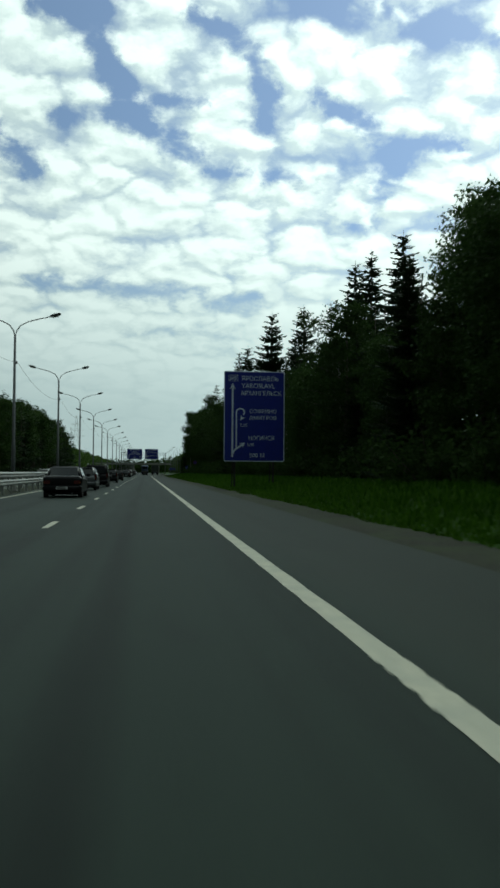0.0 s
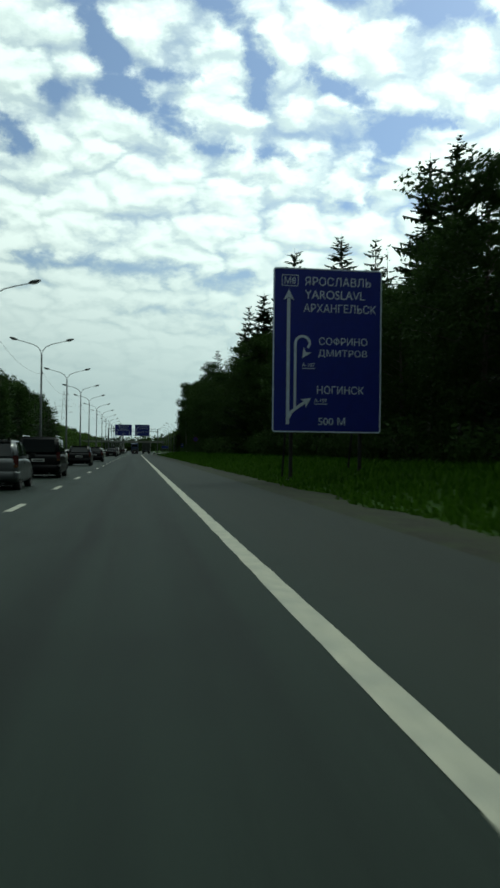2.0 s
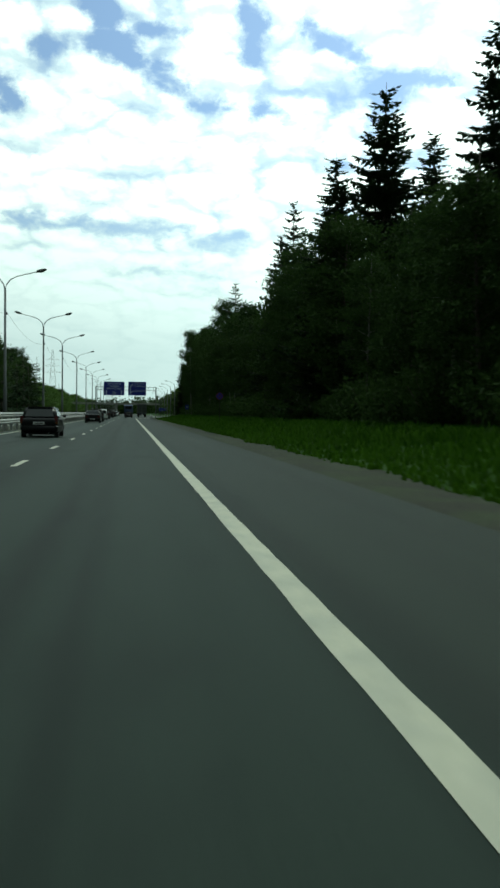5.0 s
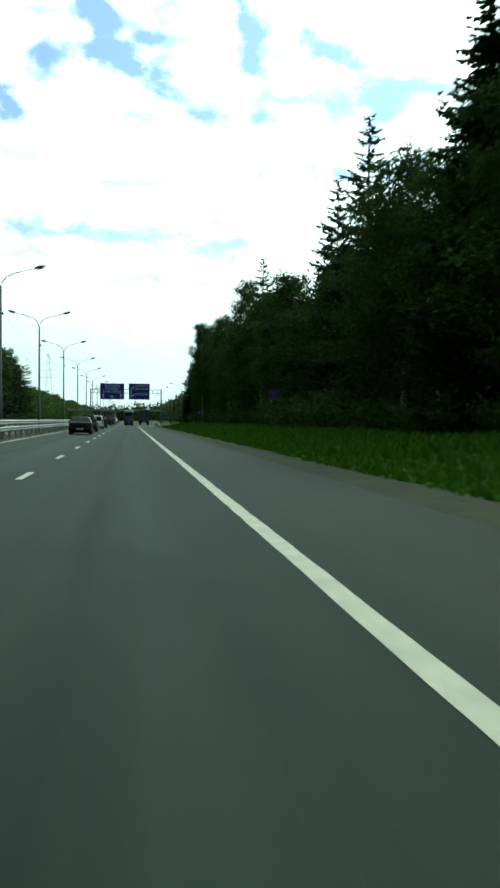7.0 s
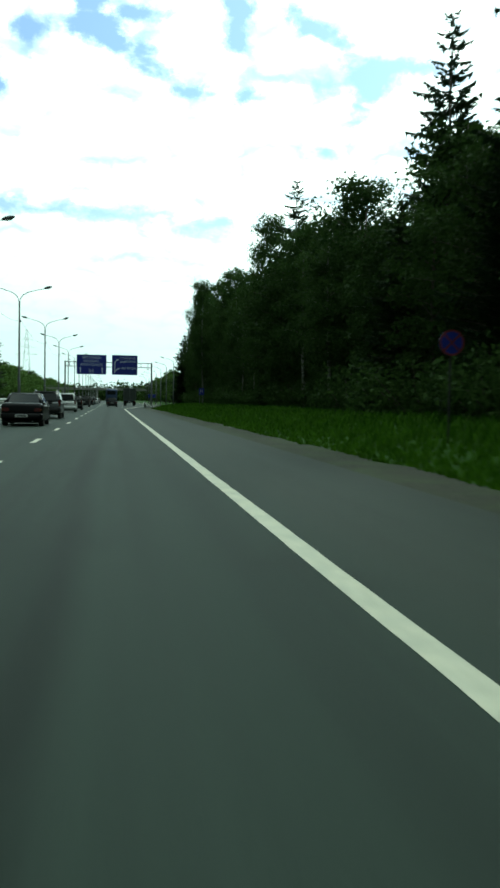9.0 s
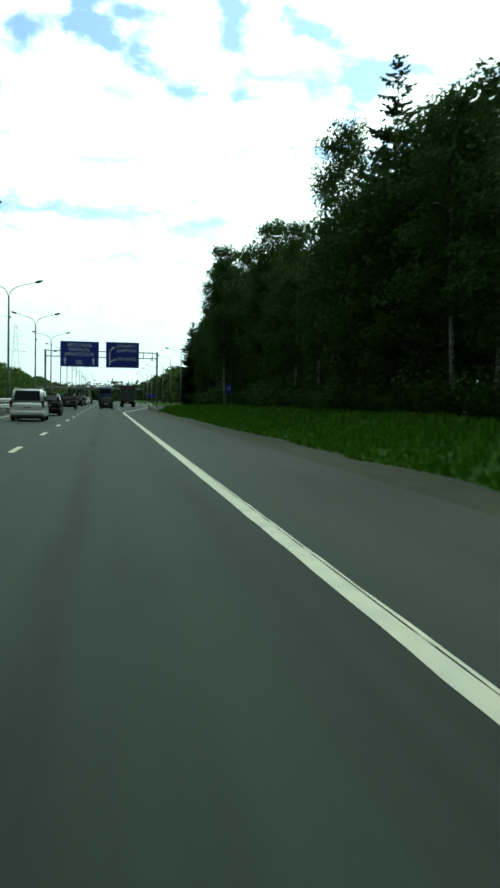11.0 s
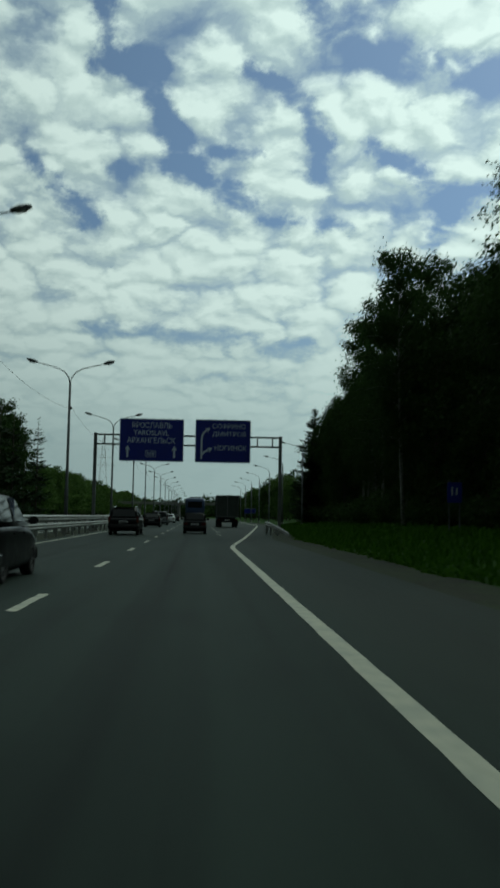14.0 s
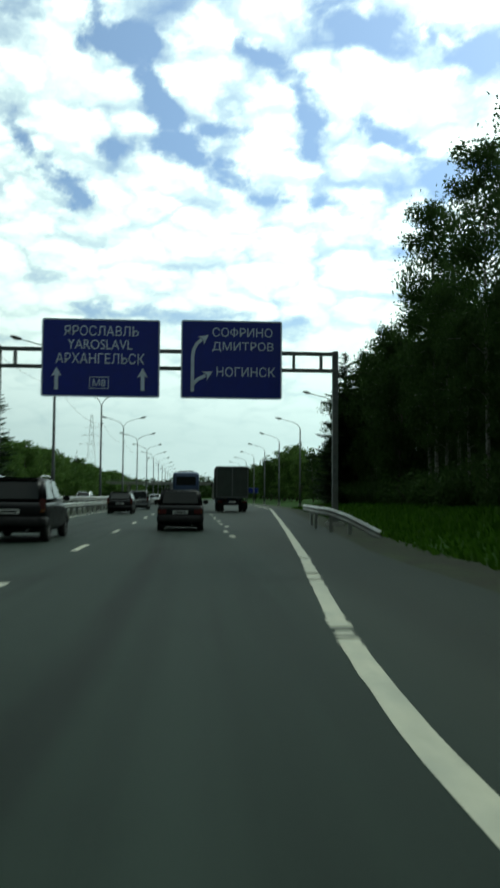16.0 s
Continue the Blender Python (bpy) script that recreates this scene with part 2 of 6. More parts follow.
def leafy(name, dark, light, through_share=0.3):
    """Leaves or needles: tint varies from clump to clump and from tree to tree; a little light passes through."""
    m, N, L, b = nodes_of(name)
    g = N.new("ShaderNodeNewGeometry")
    oi = N.new("ShaderNodeObjectInfo")
    add = N.new("ShaderNodeMath")
    add.operation = "MULTIPLY_ADD"
    add.inputs[1].default_value = 0.65
    L.new(g.outputs["Random Per Island"], add.inputs[0])
    mul = N.new("ShaderNodeMath")
    mul.operation = "MULTIPLY"
    mul.inputs[1].default_value = 0.35
    L.new(oi.outputs["Random"], mul.inputs[0])
    L.new(mul.outputs[0], add.inputs[2])
    cr = N.new("ShaderNodeValToRGB")
    cr.color_ramp.elements[0].color, cr.color_ramp.elements[1].color = (*dark, 1), (*light, 1)
    L.new(add.outputs[0], cr.inputs[0])
    L.new(cr.outputs[0], b.inputs["Base Color"])
    b.inputs["Roughness"].default_value = 0.62
    b.inputs["Specular IOR Level"].default_value = 0.03
    tr = N.new("ShaderNodeBsdfTranslucent")
    L.new(cr.outputs[0], tr.inputs["Color"])
    mx = N.new("ShaderNodeMixShader")
    mx.inputs[0].default_value = through_share
    L.new(b.outputs[0], mx.inputs[1])
    L.new(tr.outputs[0], mx.inputs[2])
    L.new(mx.outputs[0], N["Material Output"].inputs[0])
    return m


def asphalt_material():
    """Grey asphalt: fine stones, long tyre tracks along the lane, oil and repair stains."""
    m, N, L, b = nodes_of("asphalt")
    g = N.new("ShaderNodeNewGeometry")

    def noise_of(scale, detail, stretch, rough=0.6):
        mp = N.new("ShaderNodeMapping")
        mp.inputs["Scale"].default_value = stretch
        L.new(g.outputs["Position"], mp.inputs[0])
        n = N.new("ShaderNodeTexNoise")
        n.inputs["Scale"].default_value, n.inputs["Detail"].default_value, n.inputs["Roughness"].default_value = scale, detail, rough
        L.new(mp.outputs[0], n.inputs["Vector"])
        return n.outputs["Fac"]

    stones = noise_of(38, 5, (1, 1, 1), 0.7)
    cr = N.new("ShaderNodeValToRGB")
    cr.color_ramp.elements[0].position, cr.color_ramp.elements[1].position = 0.32, 0.7
    cr.color_ramp.elements[0].color, cr.color_ramp.elements[1].color = (0.0145, 0.0225, 0.0172, 1), (0.0275, 0.0405, 0.0315, 1)
    L.new(stones, cr.inputs[0])

    def over(col, fac, low, high, amount, tint):
        mr = N.new("ShaderNodeMapRange")
        mr.inputs["From Min"].default_value, mr.inputs["From Max"].default_value, mr.inputs["To Max"].default_value = low, high, amount
        L.new(fac, mr.inputs["Value"])
        mx = N.new("ShaderNodeMix")
        mx.data_type = "RGBA"
        L.new(mr.outputs[0], mx.inputs["Factor"])
        L.new(col, mx.inputs["A"])
        mx.inputs["B"].default_value = (*tint, 1)
        return mx.outputs["Result"]

    col = over(cr.outputs[0], noise_of(1.0, 4, (1.15, 0.018, 1)), 0.46, 0.64, 0.7, (0.0115, 0.0165, 0.0135))
    col = over(col, noise_of(1.0, 3, (0.7, 0.012, 1)), 0.50, 0.68, 0.6, (0.0330, 0.0465, 0.0375))
    col = over(col, noise_of(0.55, 5, (1, 0.4, 1)), 0.54, 0.70, 0.6, (0.0115, 0.0165, 0.0135))
    def calc(op, a, c):
        n = N.new("ShaderNodeMath")
        n.operation = op
        for i, v in enumerate((a, c)):
            if isinstance(v, (int, float)):
                n.inputs[i].default_value = v
            else:
                L.new(v, n.inputs[i])
        return n.outputs[0]

    place = N.new("ShaderNodeSeparateXYZ")
    L.new(g.outputs["Position"], place.inputs[0])
    sway = calc("MULTIPLY", calc("SUBTRACT", noise_of(1.0, 3, (0.15, 0.05, 1)), 0.5), 0.5)
    across = calc("ADD", place.outputs[0], sway)
    drips = noise_of(1.0, 5, (2.2, 0.16, 1), 0.65)
    for centre in (-0.36, -4.2):  # oil dripped along the middle of each lane
        q = calc("DIVIDE", calc("SUBTRACT", across, centre), 0.26)
        band = calc("EXPONENT", calc("MULTIPLY", calc("MULTIPLY", q, q), -1.0), 0.0)
        col = over(col, calc("MULTIPLY", band, drips), 0.16, 0.58, 0.75, (0.0085, 0.0125, 0.0100))
    for centre in (-1.15, 0.45):  # wheel tracks polished paler
        q = calc("DIVIDE", calc("SUBTRACT", across, centre), 0.28)
        band = calc("EXPONENT", calc("MULTIPLY", calc("MULTIPLY", q, q), -1.0), 0.0)
        col = over(col, calc("MULTIPLY", band, noise_of(1.0, 3, (1.0, 0.03, 1))), 0.2, 0.65, 0.16, (0.0340, 0.0470, 0.0385))
    beads = noise_of(1.0, 4, (6.0, 2.2, 1), 0.7)
    ragged = calc("ADD", place.outputs[0], calc("MULTIPLY", calc("SUBTRACT", noise_of(1.0, 4, (1.5, 0.9, 1)), 0.5), 0.16))
    # a trail of spilled oil, and soft damp stains round the cracks: centre x, y, half width, half length, amount
    for cx, cy, w, length, amount in ((-0.385, 238.5, 0.06, 8.5, 0.97), (1.95, 67.5, 0.30, 0.55, 0.6), (1.22, 67.8, 0.22, 0.7, 0.5), (1.25, 101.8, 0.28, 0.22, 0.5), (1.27, 230.4, 0.14, 0.1, 0.6), (0.7, 60.2, 0.35, 0.3, 0.4)):
        u = calc("DIVIDE", calc("SUBTRACT", ragged, cx), w)
        v = calc("POWER", calc("ABSOLUTE", calc("DIVIDE", calc("SUBTRACT", place.outputs[1], cy), length), 0.0), 4.0)
        spot = calc("EXPONENT", calc("MULTIPLY", calc("ADD", calc("MULTIPLY", u, u), v), -1.0), 0.0)
        col = over(col, calc("MULTIPLY", spot, beads), 0.16, 0.46, amount, (0.0060, 0.0090, 0.0072))
    beyond = calc("ADD", across, calc("MULTIPLY", noise_of(1.4, 5, (1, 0.3, 1)), 0.5))
    col = over(col, beyond, 1.85, 2.5, 0.55, (0.0300, 0.0365, 0.0285))
    L.new(col, b.inputs["Base Color"])
    b.inputs["Roughness"].default_value = 0.75
    b.inputs["Specular IOR Level"].default_value = 0.10
    bp = N.new("ShaderNodeBump")
    bp.inputs["Strength"].default_value, bp.inputs["Distance"].default_value = 0.5, 0.01
    L.new(noise_of(90, 3, (1, 1, 1)), bp.inputs["Height"])
    L.new(bp.outputs[0], b.inputs["Normal"])
    return m


def glass_material(name, tint):
    m, N, L, b = nodes_of(name)
    b.inputs["Base Color"].default_value = (*tint, 1)
    b.inputs["Roughness"].default_value = 0.05
    b.inputs["Metallic"].default_value = 0.0
    b.inputs["Specular IOR Level"].default_value = 0.20
    return m


ASPHALT = asphalt_material()
PAINT = surface("road_paint", (0.37, 0.36, 0.265), (0.52, 0.505, 0.385), 9, 0.7, bump=0.3, space="World", second=(0.25, 0.26, 0.22), second_scale=2.5, second_amount=0.5)
GRAVEL = surface("gravel", (0.020, 0.023, 0.016), (0.056, 0.057, 0.041), 9, 0.9, bump=0.8, bump_scale=40, space="World", second=(0.05, 0.07, 0.03), second_scale=0.8, second_amount=0.6, gloss=0.08)
SOIL = surface("meadow", (0.016, 0.040, 0.006), (0.036, 0.080, 0.011), 1.6, 0.95, bump=0.8, bump_scale=12, space="World", second=(0.045, 0.085, 0.016), second_scale=0.12, second_amount=0.5, gloss=0.04)
GRASS = leafy("grass_blades", (0.022, 0.060, 0.004), (0.066, 0.146, 0.009), 0.25)
SPRUCE = leafy("spruce_needles", (0.013, 0.026, 0.011), (0.030, 0.052, 0.020), 0.08)
BIRCH_LEAF = leafy("birch_leaves", (0.024, 0.050, 0.013), (0.062, 0.104, 0.026), 0.34)
# lighter leaf green with sunlight painted into it, not a separate species
SUNLIT_LEAF = leafy("sunlit_leaves", (0.052, 0.098, 0.022), (0.108, 0.170, 0.042), 0.38)
ALDER_LEAF = leafy("alder_leaves", (0.020, 0.042, 0.010), (0.046, 0.080, 0.018), 0.24)
BARK = surface("bark", (0.035, 0.028, 0.022), (0.11, 0.09, 0.07), 7, 0.95, bump=0.7, bump_scale=18, stretch=(1, 1, 0.25))
BIRCH_BARK = surface("birch_bark", (0.05, 0.045, 0.04), (0.36, 0.35, 0.32), 3.5, 0.8, bump=0.4, bump_scale=20, stretch=(1, 1, 2.5))
STEEL = surface("galvanised_steel", (0.11, 0.125, 0.125), (0.20, 0.215, 0.215), 5, 0.5, 0.6, bump=0.1, second=(0.2, 0.19, 0.17), second_scale=1.3)
RAIL = surface("guard_rail_steel", (0.24, 0.255, 0.24), (0.38, 0.40, 0.375), 3, 0.55, 0.35, bump=0.15, second=(0.16, 0.14, 0.11), second_scale=1.1, second_amount=0.5, per_object=0.15)
POLE = surface("lamp_pole_paint", (0.06, 0.07, 0.075), (0.11, 0.12, 0.125), 3, 0.6, 0.1, second=(0.10, 0.09, 0.08), second_scale=1.0)
DARK_STEEL = surface("dark_painted_steel", (0.018, 0.020, 0.020), (0.036, 0.038, 0.037), 4, 0.7, 0.1, second=(0.03, 0.024, 0.018), second_scale=1.5, gloss=0.2)
SIGN_BLUE = surface("sign_blue", (0.0035, 0.013, 0.21), (0.005, 0.018, 0.28), 2.5, 0.45, coat=0.15, second=(0.010, 0.025, 0.21), second_scale=0.9, second_amount=0.35)
SIGN_WHITE = surface("sign_white", (0.55, 0.63, 0.77), (0.69, 0.78, 0.93), 4, 0.45, second=(0.5, 0.5, 0.48), second_scale=1.2)
# grey of the sign backs; on the pylon its paleness imitates distance haze
SIGN_BACK_AND_HAZE = surface("sign_back_and_haze", (0.30, 0.31, 0.31), (0.42, 0.43, 0.43), 3, 0.5, 0.5)
RED_FILM = surface("sign_red", (0.10, 0.012, 0.022), (0.15, 0.016, 0.028), 4, 0.5)
CONCRETE = surface("concrete", (0.22, 0.22, 0.20), (0.40, 0.40, 0.37), 2.2, 0.9, bump=0.4, space="World", second=(0.14, 0.14, 0.13), second_scale=0.25)
BLACK_PAINT = surface("black_car_paint", (0.003, 0.0035, 0.004), (0.006, 0.0065, 0.007), 3, 0.35, 0.0, coat=0.03, gloss=0.12, second=(0.010, 0.0098, 0.009), second_scale=1.6, second_amount=0.35)
GREY_PAINT = surface("grey_car_paint", (0.05, 0.058, 0.062), (0.085, 0.093, 0.097), 3, 0.35, 0.2, coat=0.2, second=(0.06, 0.057, 0.05), second_scale=1.4)
WHITE_PAINT = surface("pale_car_paint", (0.42, 0.44, 0.43), (0.55, 0.57, 0.56), 3, 0.35, 0.1, coat=0.8, second=(0.28, 0.27, 0.24), second_scale=1.4)
BLUE_PAINT = surface("blue_car_paint", (0.02, 0.045, 0.11), (0.035, 0.065, 0.15), 3, 0.4, 0.2, coat=0.6, second=(0.06, 0.06, 0.06), second_scale=1.4)
TARP = surface("truck_tarpaulin", (0.03, 0.042, 0.036), (0.06, 0.075, 0.065), 2, 0.75, bump=0.4, bump_scale=4, second=(0.045, 0.045, 0.04), second_scale=0.8)
TRIM = surface("black_plastic", (0.008, 0.008, 0.008), (0.020, 0.020, 0.020), 8, 0.65, bump=0.1, gloss=0.2)
RUBBER = surface("tyre_rubber", (0.012, 0.012, 0.012), (0.028, 0.027, 0.025), 10, 0.9, bump=0.3)
ALLOY = surface("wheel_alloy", (0.25, 0.26, 0.26), (0.42, 0.43, 0.43), 6, 0.4, 0.8, second=(0.08, 0.07, 0.06), second_scale=4)
GLASS = glass_material("car_glass", (0.006, 0.009, 0.009))
LAMP_RED = surface("tail_lamp_red", (0.05, 0.004, 0.004), (0.08, 0.006, 0.005), 12, 0.2, coat=0.4)
LAMP_AMBER = surface("tail_lamp_amber", (0.10, 0.035, 0.008), (0.15, 0.05, 0.01), 12, 0.25, coat=0.3)
LAMP_CLEAR = surface("lamp_glass", (0.5, 0.52, 0.52), (0.62, 0.64, 0.64), 12, 0.12, coat=0.8)
PLATE = surface("number_plate_white", (0.55, 0.56, 0.55), (0.68, 0.69, 0.68), 10, 0.45)
CHROME = surface("chrome_trim", (0.5, 0.5, 0.5), (0.62, 0.62, 0.62), 5, 0.2, 0.95)
CABLE = surface("cable_black", (0.015, 0.015, 0.015), (0.03, 0.03, 0.03), 5, 0.7)


# ================= mesh helpers =================
def finish(name, me, material, parent=None, label="", smooth=False):
    me.materials.append(material)
    if smooth:
        me.polygons.foreach_set("use_smooth", [True] * len(me.polygons))
    ob = new(name, me)
    if parent is not None:
        ob.parent = parent
    return tagged(ob, label) if label else ob


def part(name, bm, material, parent=None, label="", smooth=False):
    """One bmesh as ONE mesh object, under a thing or a part."""
    bmesh.ops.recalc_face_normals(bm, faces=bm.faces)
    me = bpy.data.meshes.new(name)
    bm.to_mesh(me)
    bm.free()
    return finish(name, me, material, parent, label, smooth)


def from_arrays(name, verts, faces, material, parent=None, label="", smooth=False):
    me = bpy.data.meshes.new(name)
    me.from_pydata([tuple(v) for v in verts], [], [tuple(f) for f in faces])
    me.update()
    return finish(name, me, material, parent, label, smooth)


def empty(name, label, category, group="", kind=""):
    return tagged(new(name), label, category, group, kind)


def box(bm, cx, cy, cz, sx, sy, sz, bevel=0.0, turn=None):
    r = bmesh.ops.create_cube(bm, size=1, matrix=Matrix.Translation((cx, cy, cz)) @ (turn or Matrix()) @ Matrix.Diagonal((sx, sy, sz, 1)))
    if bevel:
        edges = list({e for v in r["verts"] for e in v.link_edges})
        bmesh.ops.bevel(bm, geom=edges, offset=bevel, segments=2, affect="EDGES")
    return bm


def tube(bm, points, radii, sides=8, cap=True):
    """A tapered tube along points."""
    rings = []
    for i, p in enumerate(points):
        p = Vector(p)
        a, b = Vector(points[max(i - 1, 0)]), Vector(points[min(i + 1, len(points) - 1)])
        d = (b - a).normalized()
        s = d.cross(Vector((0, 0, 1)) if abs(d.z) < 0.9 else Vector((1, 0, 0))).normalized()
        t = d.cross(s)
        r = radii[i] if isinstance(radii, (list, tuple)) else radii
        rings.append([bm.verts.new(p + (s * math.cos(k * math.tau / sides) + t * math.sin(k * math.tau / sides)) * r) for k in range(sides)])
    for a, b in zip(rings, rings[1:]):
        for k in range(sides):
            bm.faces.new((a[k], a[(k + 1) % sides], b[(k + 1) % sides], b[k]))
    if cap:
        bm.faces.new(rings[0][::-1])
        bm.faces.new(rings[-1])
    return bm


def prism(bm, outline, axis, low, high):
    """An outline (list of 2D points) drawn out along an axis: 'x', 'y' or 'z'."""
    def place(p, h):
        return {"x": (h, p[0], p[1]), "y": (p[0], h, p[1]), "z": (p[0], p[1], h)}[axis]
    a = [bm.verts.new(place(p, low)) for p in outline]
    b = [bm.verts.new(place(p, high)) for p in outline]
    n = len(outline)
    for k in range(n):
        bm.faces.new((a[k], a[(k + 1) % n], b[(k + 1) % n], b[k]))
    bm.faces.new(a[::-1])
    bm.faces.new(b)
    return bm


def loft(bm, sections):
    rings = [[bm.verts.new(p) for p in s] for s in sections]
    n = len(rings[0])
    for a, b in zip(rings, rings[1:]):
        for k in range(n):
            bm.faces.new((a[k], a[(k + 1) % n], b[(k + 1) % n], b[k]))
    bm.faces.new(rings[0][::-1])
    bm.faces.new(rings[-1])
    return bm


def rounded(w, h, r, steps=4):
    """A rounded rectangle round the origin."""
    pts = []
    for cx, cy, a0 in ((w / 2 - r, h / 2 - r, 0), (-w / 2 + r, h / 2 - r, 90), (-w / 2 + r, -h / 2 + r, 180), (w / 2 - r, -h / 2 + r, 270)):
        for k in range(steps + 1):
            a = radians(a0 + 90 * k / steps)
            pts.append((cx + r * math.cos(a), cy + r * math.sin(a)))
    return pts


def lerp(points, t):
    """Piecewise linear through (t, value) pairs."""
    if t <= points[0][0]:
        return points[0][1]
    for (a, va), (b, vb) in zip(points, points[1:]):
        if t <= b:
            return va + (vb - va) * (t - a) / (b - a)
    return points[-1][1]


# ================= road and ground =================
EDGE_X, DASH_X, LEFT_X = 1.605, -2.12, -6.35
EXIT_LINE = [(249.0, 1.605), (250.4, 1.68), (251.7, 1.755), (253, 1.87), (255.4, 2.085), (258.6, 2.385), (261.8, 2.695), (267, 3.14), (274, 3.74), (288, 4.9), (326, 7.95), (340, 8.6), (356, 8.9), (400, 9.0), (500, 9.0)]


def exit_line(y):
    return lerp(EXIT_LINE, y)


def right_edge(y):
    """Outer edge of the asphalt on the verge's side."""
    if y < 262:
        return 4.38
    return max(4.38 + 0.045 * (y - 262), exit_line(y) + 1.6) if y < 300 else exit_line(y) + 1.6


def ground_height(x, y):
    r = right_edge(min(y, 500))
    if x > r:
        k = min(max((x - r - 1.2) / 8.0, 0), 1)
        return -0.07 + 0.62 * k * k * (3 - 2 * k) + 0.05 * noise.noise((x * 0.3, y * 0.21, 0))
    if x < -23:
        k = min((-23 - x) / 8.0, 1)
        return -0.07 + 0.5 * k * k * (3 - 2 * k)
    return -0.07


def make_ground():
    xs = [-4000, -1500, -500, -200, -80, -45, -36, -31, -28, -26, -24, -23, -22, -15, -9.4, -7.2, -3, 0, 3, 4.6, 5.0, 5.6, 6.2, 7, 8, 9, 10, 11, 12, 13.5, 15, 17, 20, 24, 30, 40, 60, 110, 250, 600, 1500, 4000]
    ys = [-900, -200, -60] + [-50 + 6 * k for k in range(92)] + [520, 560, 620, 700, 850, 1100, 1500, 2200, 3200, 4600]
    verts = [(x, y, ground_height(x, y)) for y in ys for x in xs]
    n = len(xs)
    faces = [(j * n + i, j * n + i + 1, (j + 1) * n + i + 1, (j + 1) * n + i) for j in range(len(ys) - 1) for i in range(n - 1)]
    tagged(from_arrays("ground", verts, faces, SOIL, smooth=True), "green meadow ground beside and beyond the highway", "ground", kind="structure")


def strip(name, left, right, ys, z, material, thick=0.05):
    """A band of surface between two edges, with a thickness."""
    verts, faces = [], []
    for y in ys:
        a, b = left(y), right(y)
        verts += [(a, y, z - thick), (a, y, z), (b, y, z), (b, y, z - thick)]
    for j in range(len(ys) - 1):
        for k in range(3):
            a = 4 * j + k
            faces.append((a, a + 1, a + 5, a + 4))
    return from_arrays(name, verts, faces, material)


make_ground()
STEPS = [-60 + 4 * k for k in range(101)]
tagged(strip("road", lambda y: -6.95, right_edge, STEPS, 0.0, ASPHALT, 0.06), "worn grey asphalt carriageway of a divided highway", "road", kind="structure")
tagged(strip("road", lambda y: -6.95, lambda y: 4.95, [340 + 20 * k for k in range(60)], 0.0, ASPHALT, 0.06), "grey asphalt highway running on towards the horizon", "road", kind="structure")
tagged(strip("exit_ramp", lambda y: 4.95, right_edge, [340 + 8 * k for k in range(35)], 0.0, ASPHALT, 0.06), "grey asphalt exit lane running beside the highway", "road", kind="structure")
tagged(strip("road", lambda y: -22.4, lambda y: -9.2, [-60 + 20 * k for k in range(80)], 0.0, ASPHALT, 0.06), "asphalt carriageway of the oncoming traffic", "road", kind="structure")
tagged(strip("median", lambda y: -9.2, lambda y: -6.95, [-60 + 20 * k for k in range(80)], -0.012, GRAVEL, 0.05), "gravel median strip between the two carriageways", "median", kind="structure")


def shoulder():
    """Gravel shoulder with an uneven outer edge that grass grows into."""
    rng = random.Random(5)
    ys = [-60 + 1.5 * k for k in range(300)]
    verts, faces = [], []
    for y in ys:
        r = right_edge(y)
        w = 1.40 + 0.45 * noise.noise((0, y * 0.21, 2)) + 0.2 * noise.noise((4, y * 0.8, 1)) + rng.uniform(-0.12, 0.12)
        verts += [(r - 0.02, y, -0.012), (r + 0.25, y, 0.012 + rng.uniform(-0.01, 0.02)), (r + w * 0.7, y, 0.0 + rng.uniform(-0.02, 0.03)), (r + w, y, -0.02), (r + w + 0.5, y, -0.09)]
    for j in range(len(ys) - 1):
        for k in range(4):
            faces.append((5 * j + k, 5 * j + k + 1, 5 * j + k + 6, 5 * j + k + 5))
    tagged(from_arrays("shoulder", verts, faces, GRAVEL, smooth=True), "brown-grey gravel shoulder along the asphalt edge", "shoulder", kind="structure")


shoulder()


# ---- markings ----
def edge_marking():
    """Solid edge line with worn, chipped sides and a few cracks across it; it bends off along the exit."""
    rng = random.Random(11)
    chips = [65.4, 65.7, 100.5, 100.8, 192.2, 191.3, 190.1, 253.4, 256.4, 259.3, 260.6, 265.0, 270.5, 4.5, 4.9, 5.3, 48.3, 31.0, 88.0, 119.0, 200.5]
    cracks = [32.3, 69.6, 252.15, 252.6, 257.3, 258.4, 261.8]
    verts, faces = [], []
    y, ring = -40.0, []

    def emit(a, b):
        k = len(verts)
        verts.extend([(a[1], a[0], 0.004), (a[2], a[0], 0.004), (b[2], b[0], 0.004), (b[1], b[0], 0.004)])
        faces.append((k, k + 1, k + 2, k + 3))

    prev = None
    while y < 440:
        c = exit_line(y)
        half = 0.105 if y < 103 else 0.097
        near = min(abs(y - q) for q in cracks)
        worn = min(abs(y - q) for q in chips)
        chip = 0.03 if near < 0.5 else 0.022 if worn < 0.35 else 0.007
        row = (y, c - half - rng.uniform(-chip, chip), c + half + rng.uniform(-chip, chip))
        if prev and near > (0.09 if y > 250 else 0.04):
            emit(prev, row)
        prev = row
        y += 0.07 if min(near, worn) < 0.6 else (0.5 if y < 300 else 2.0)
    tagged(from_arrays("edge_line", verts, faces, PAINT), "worn white solid edge line on the asphalt, chipped at cracks", "road marking", kind="structure")


edge_marking()


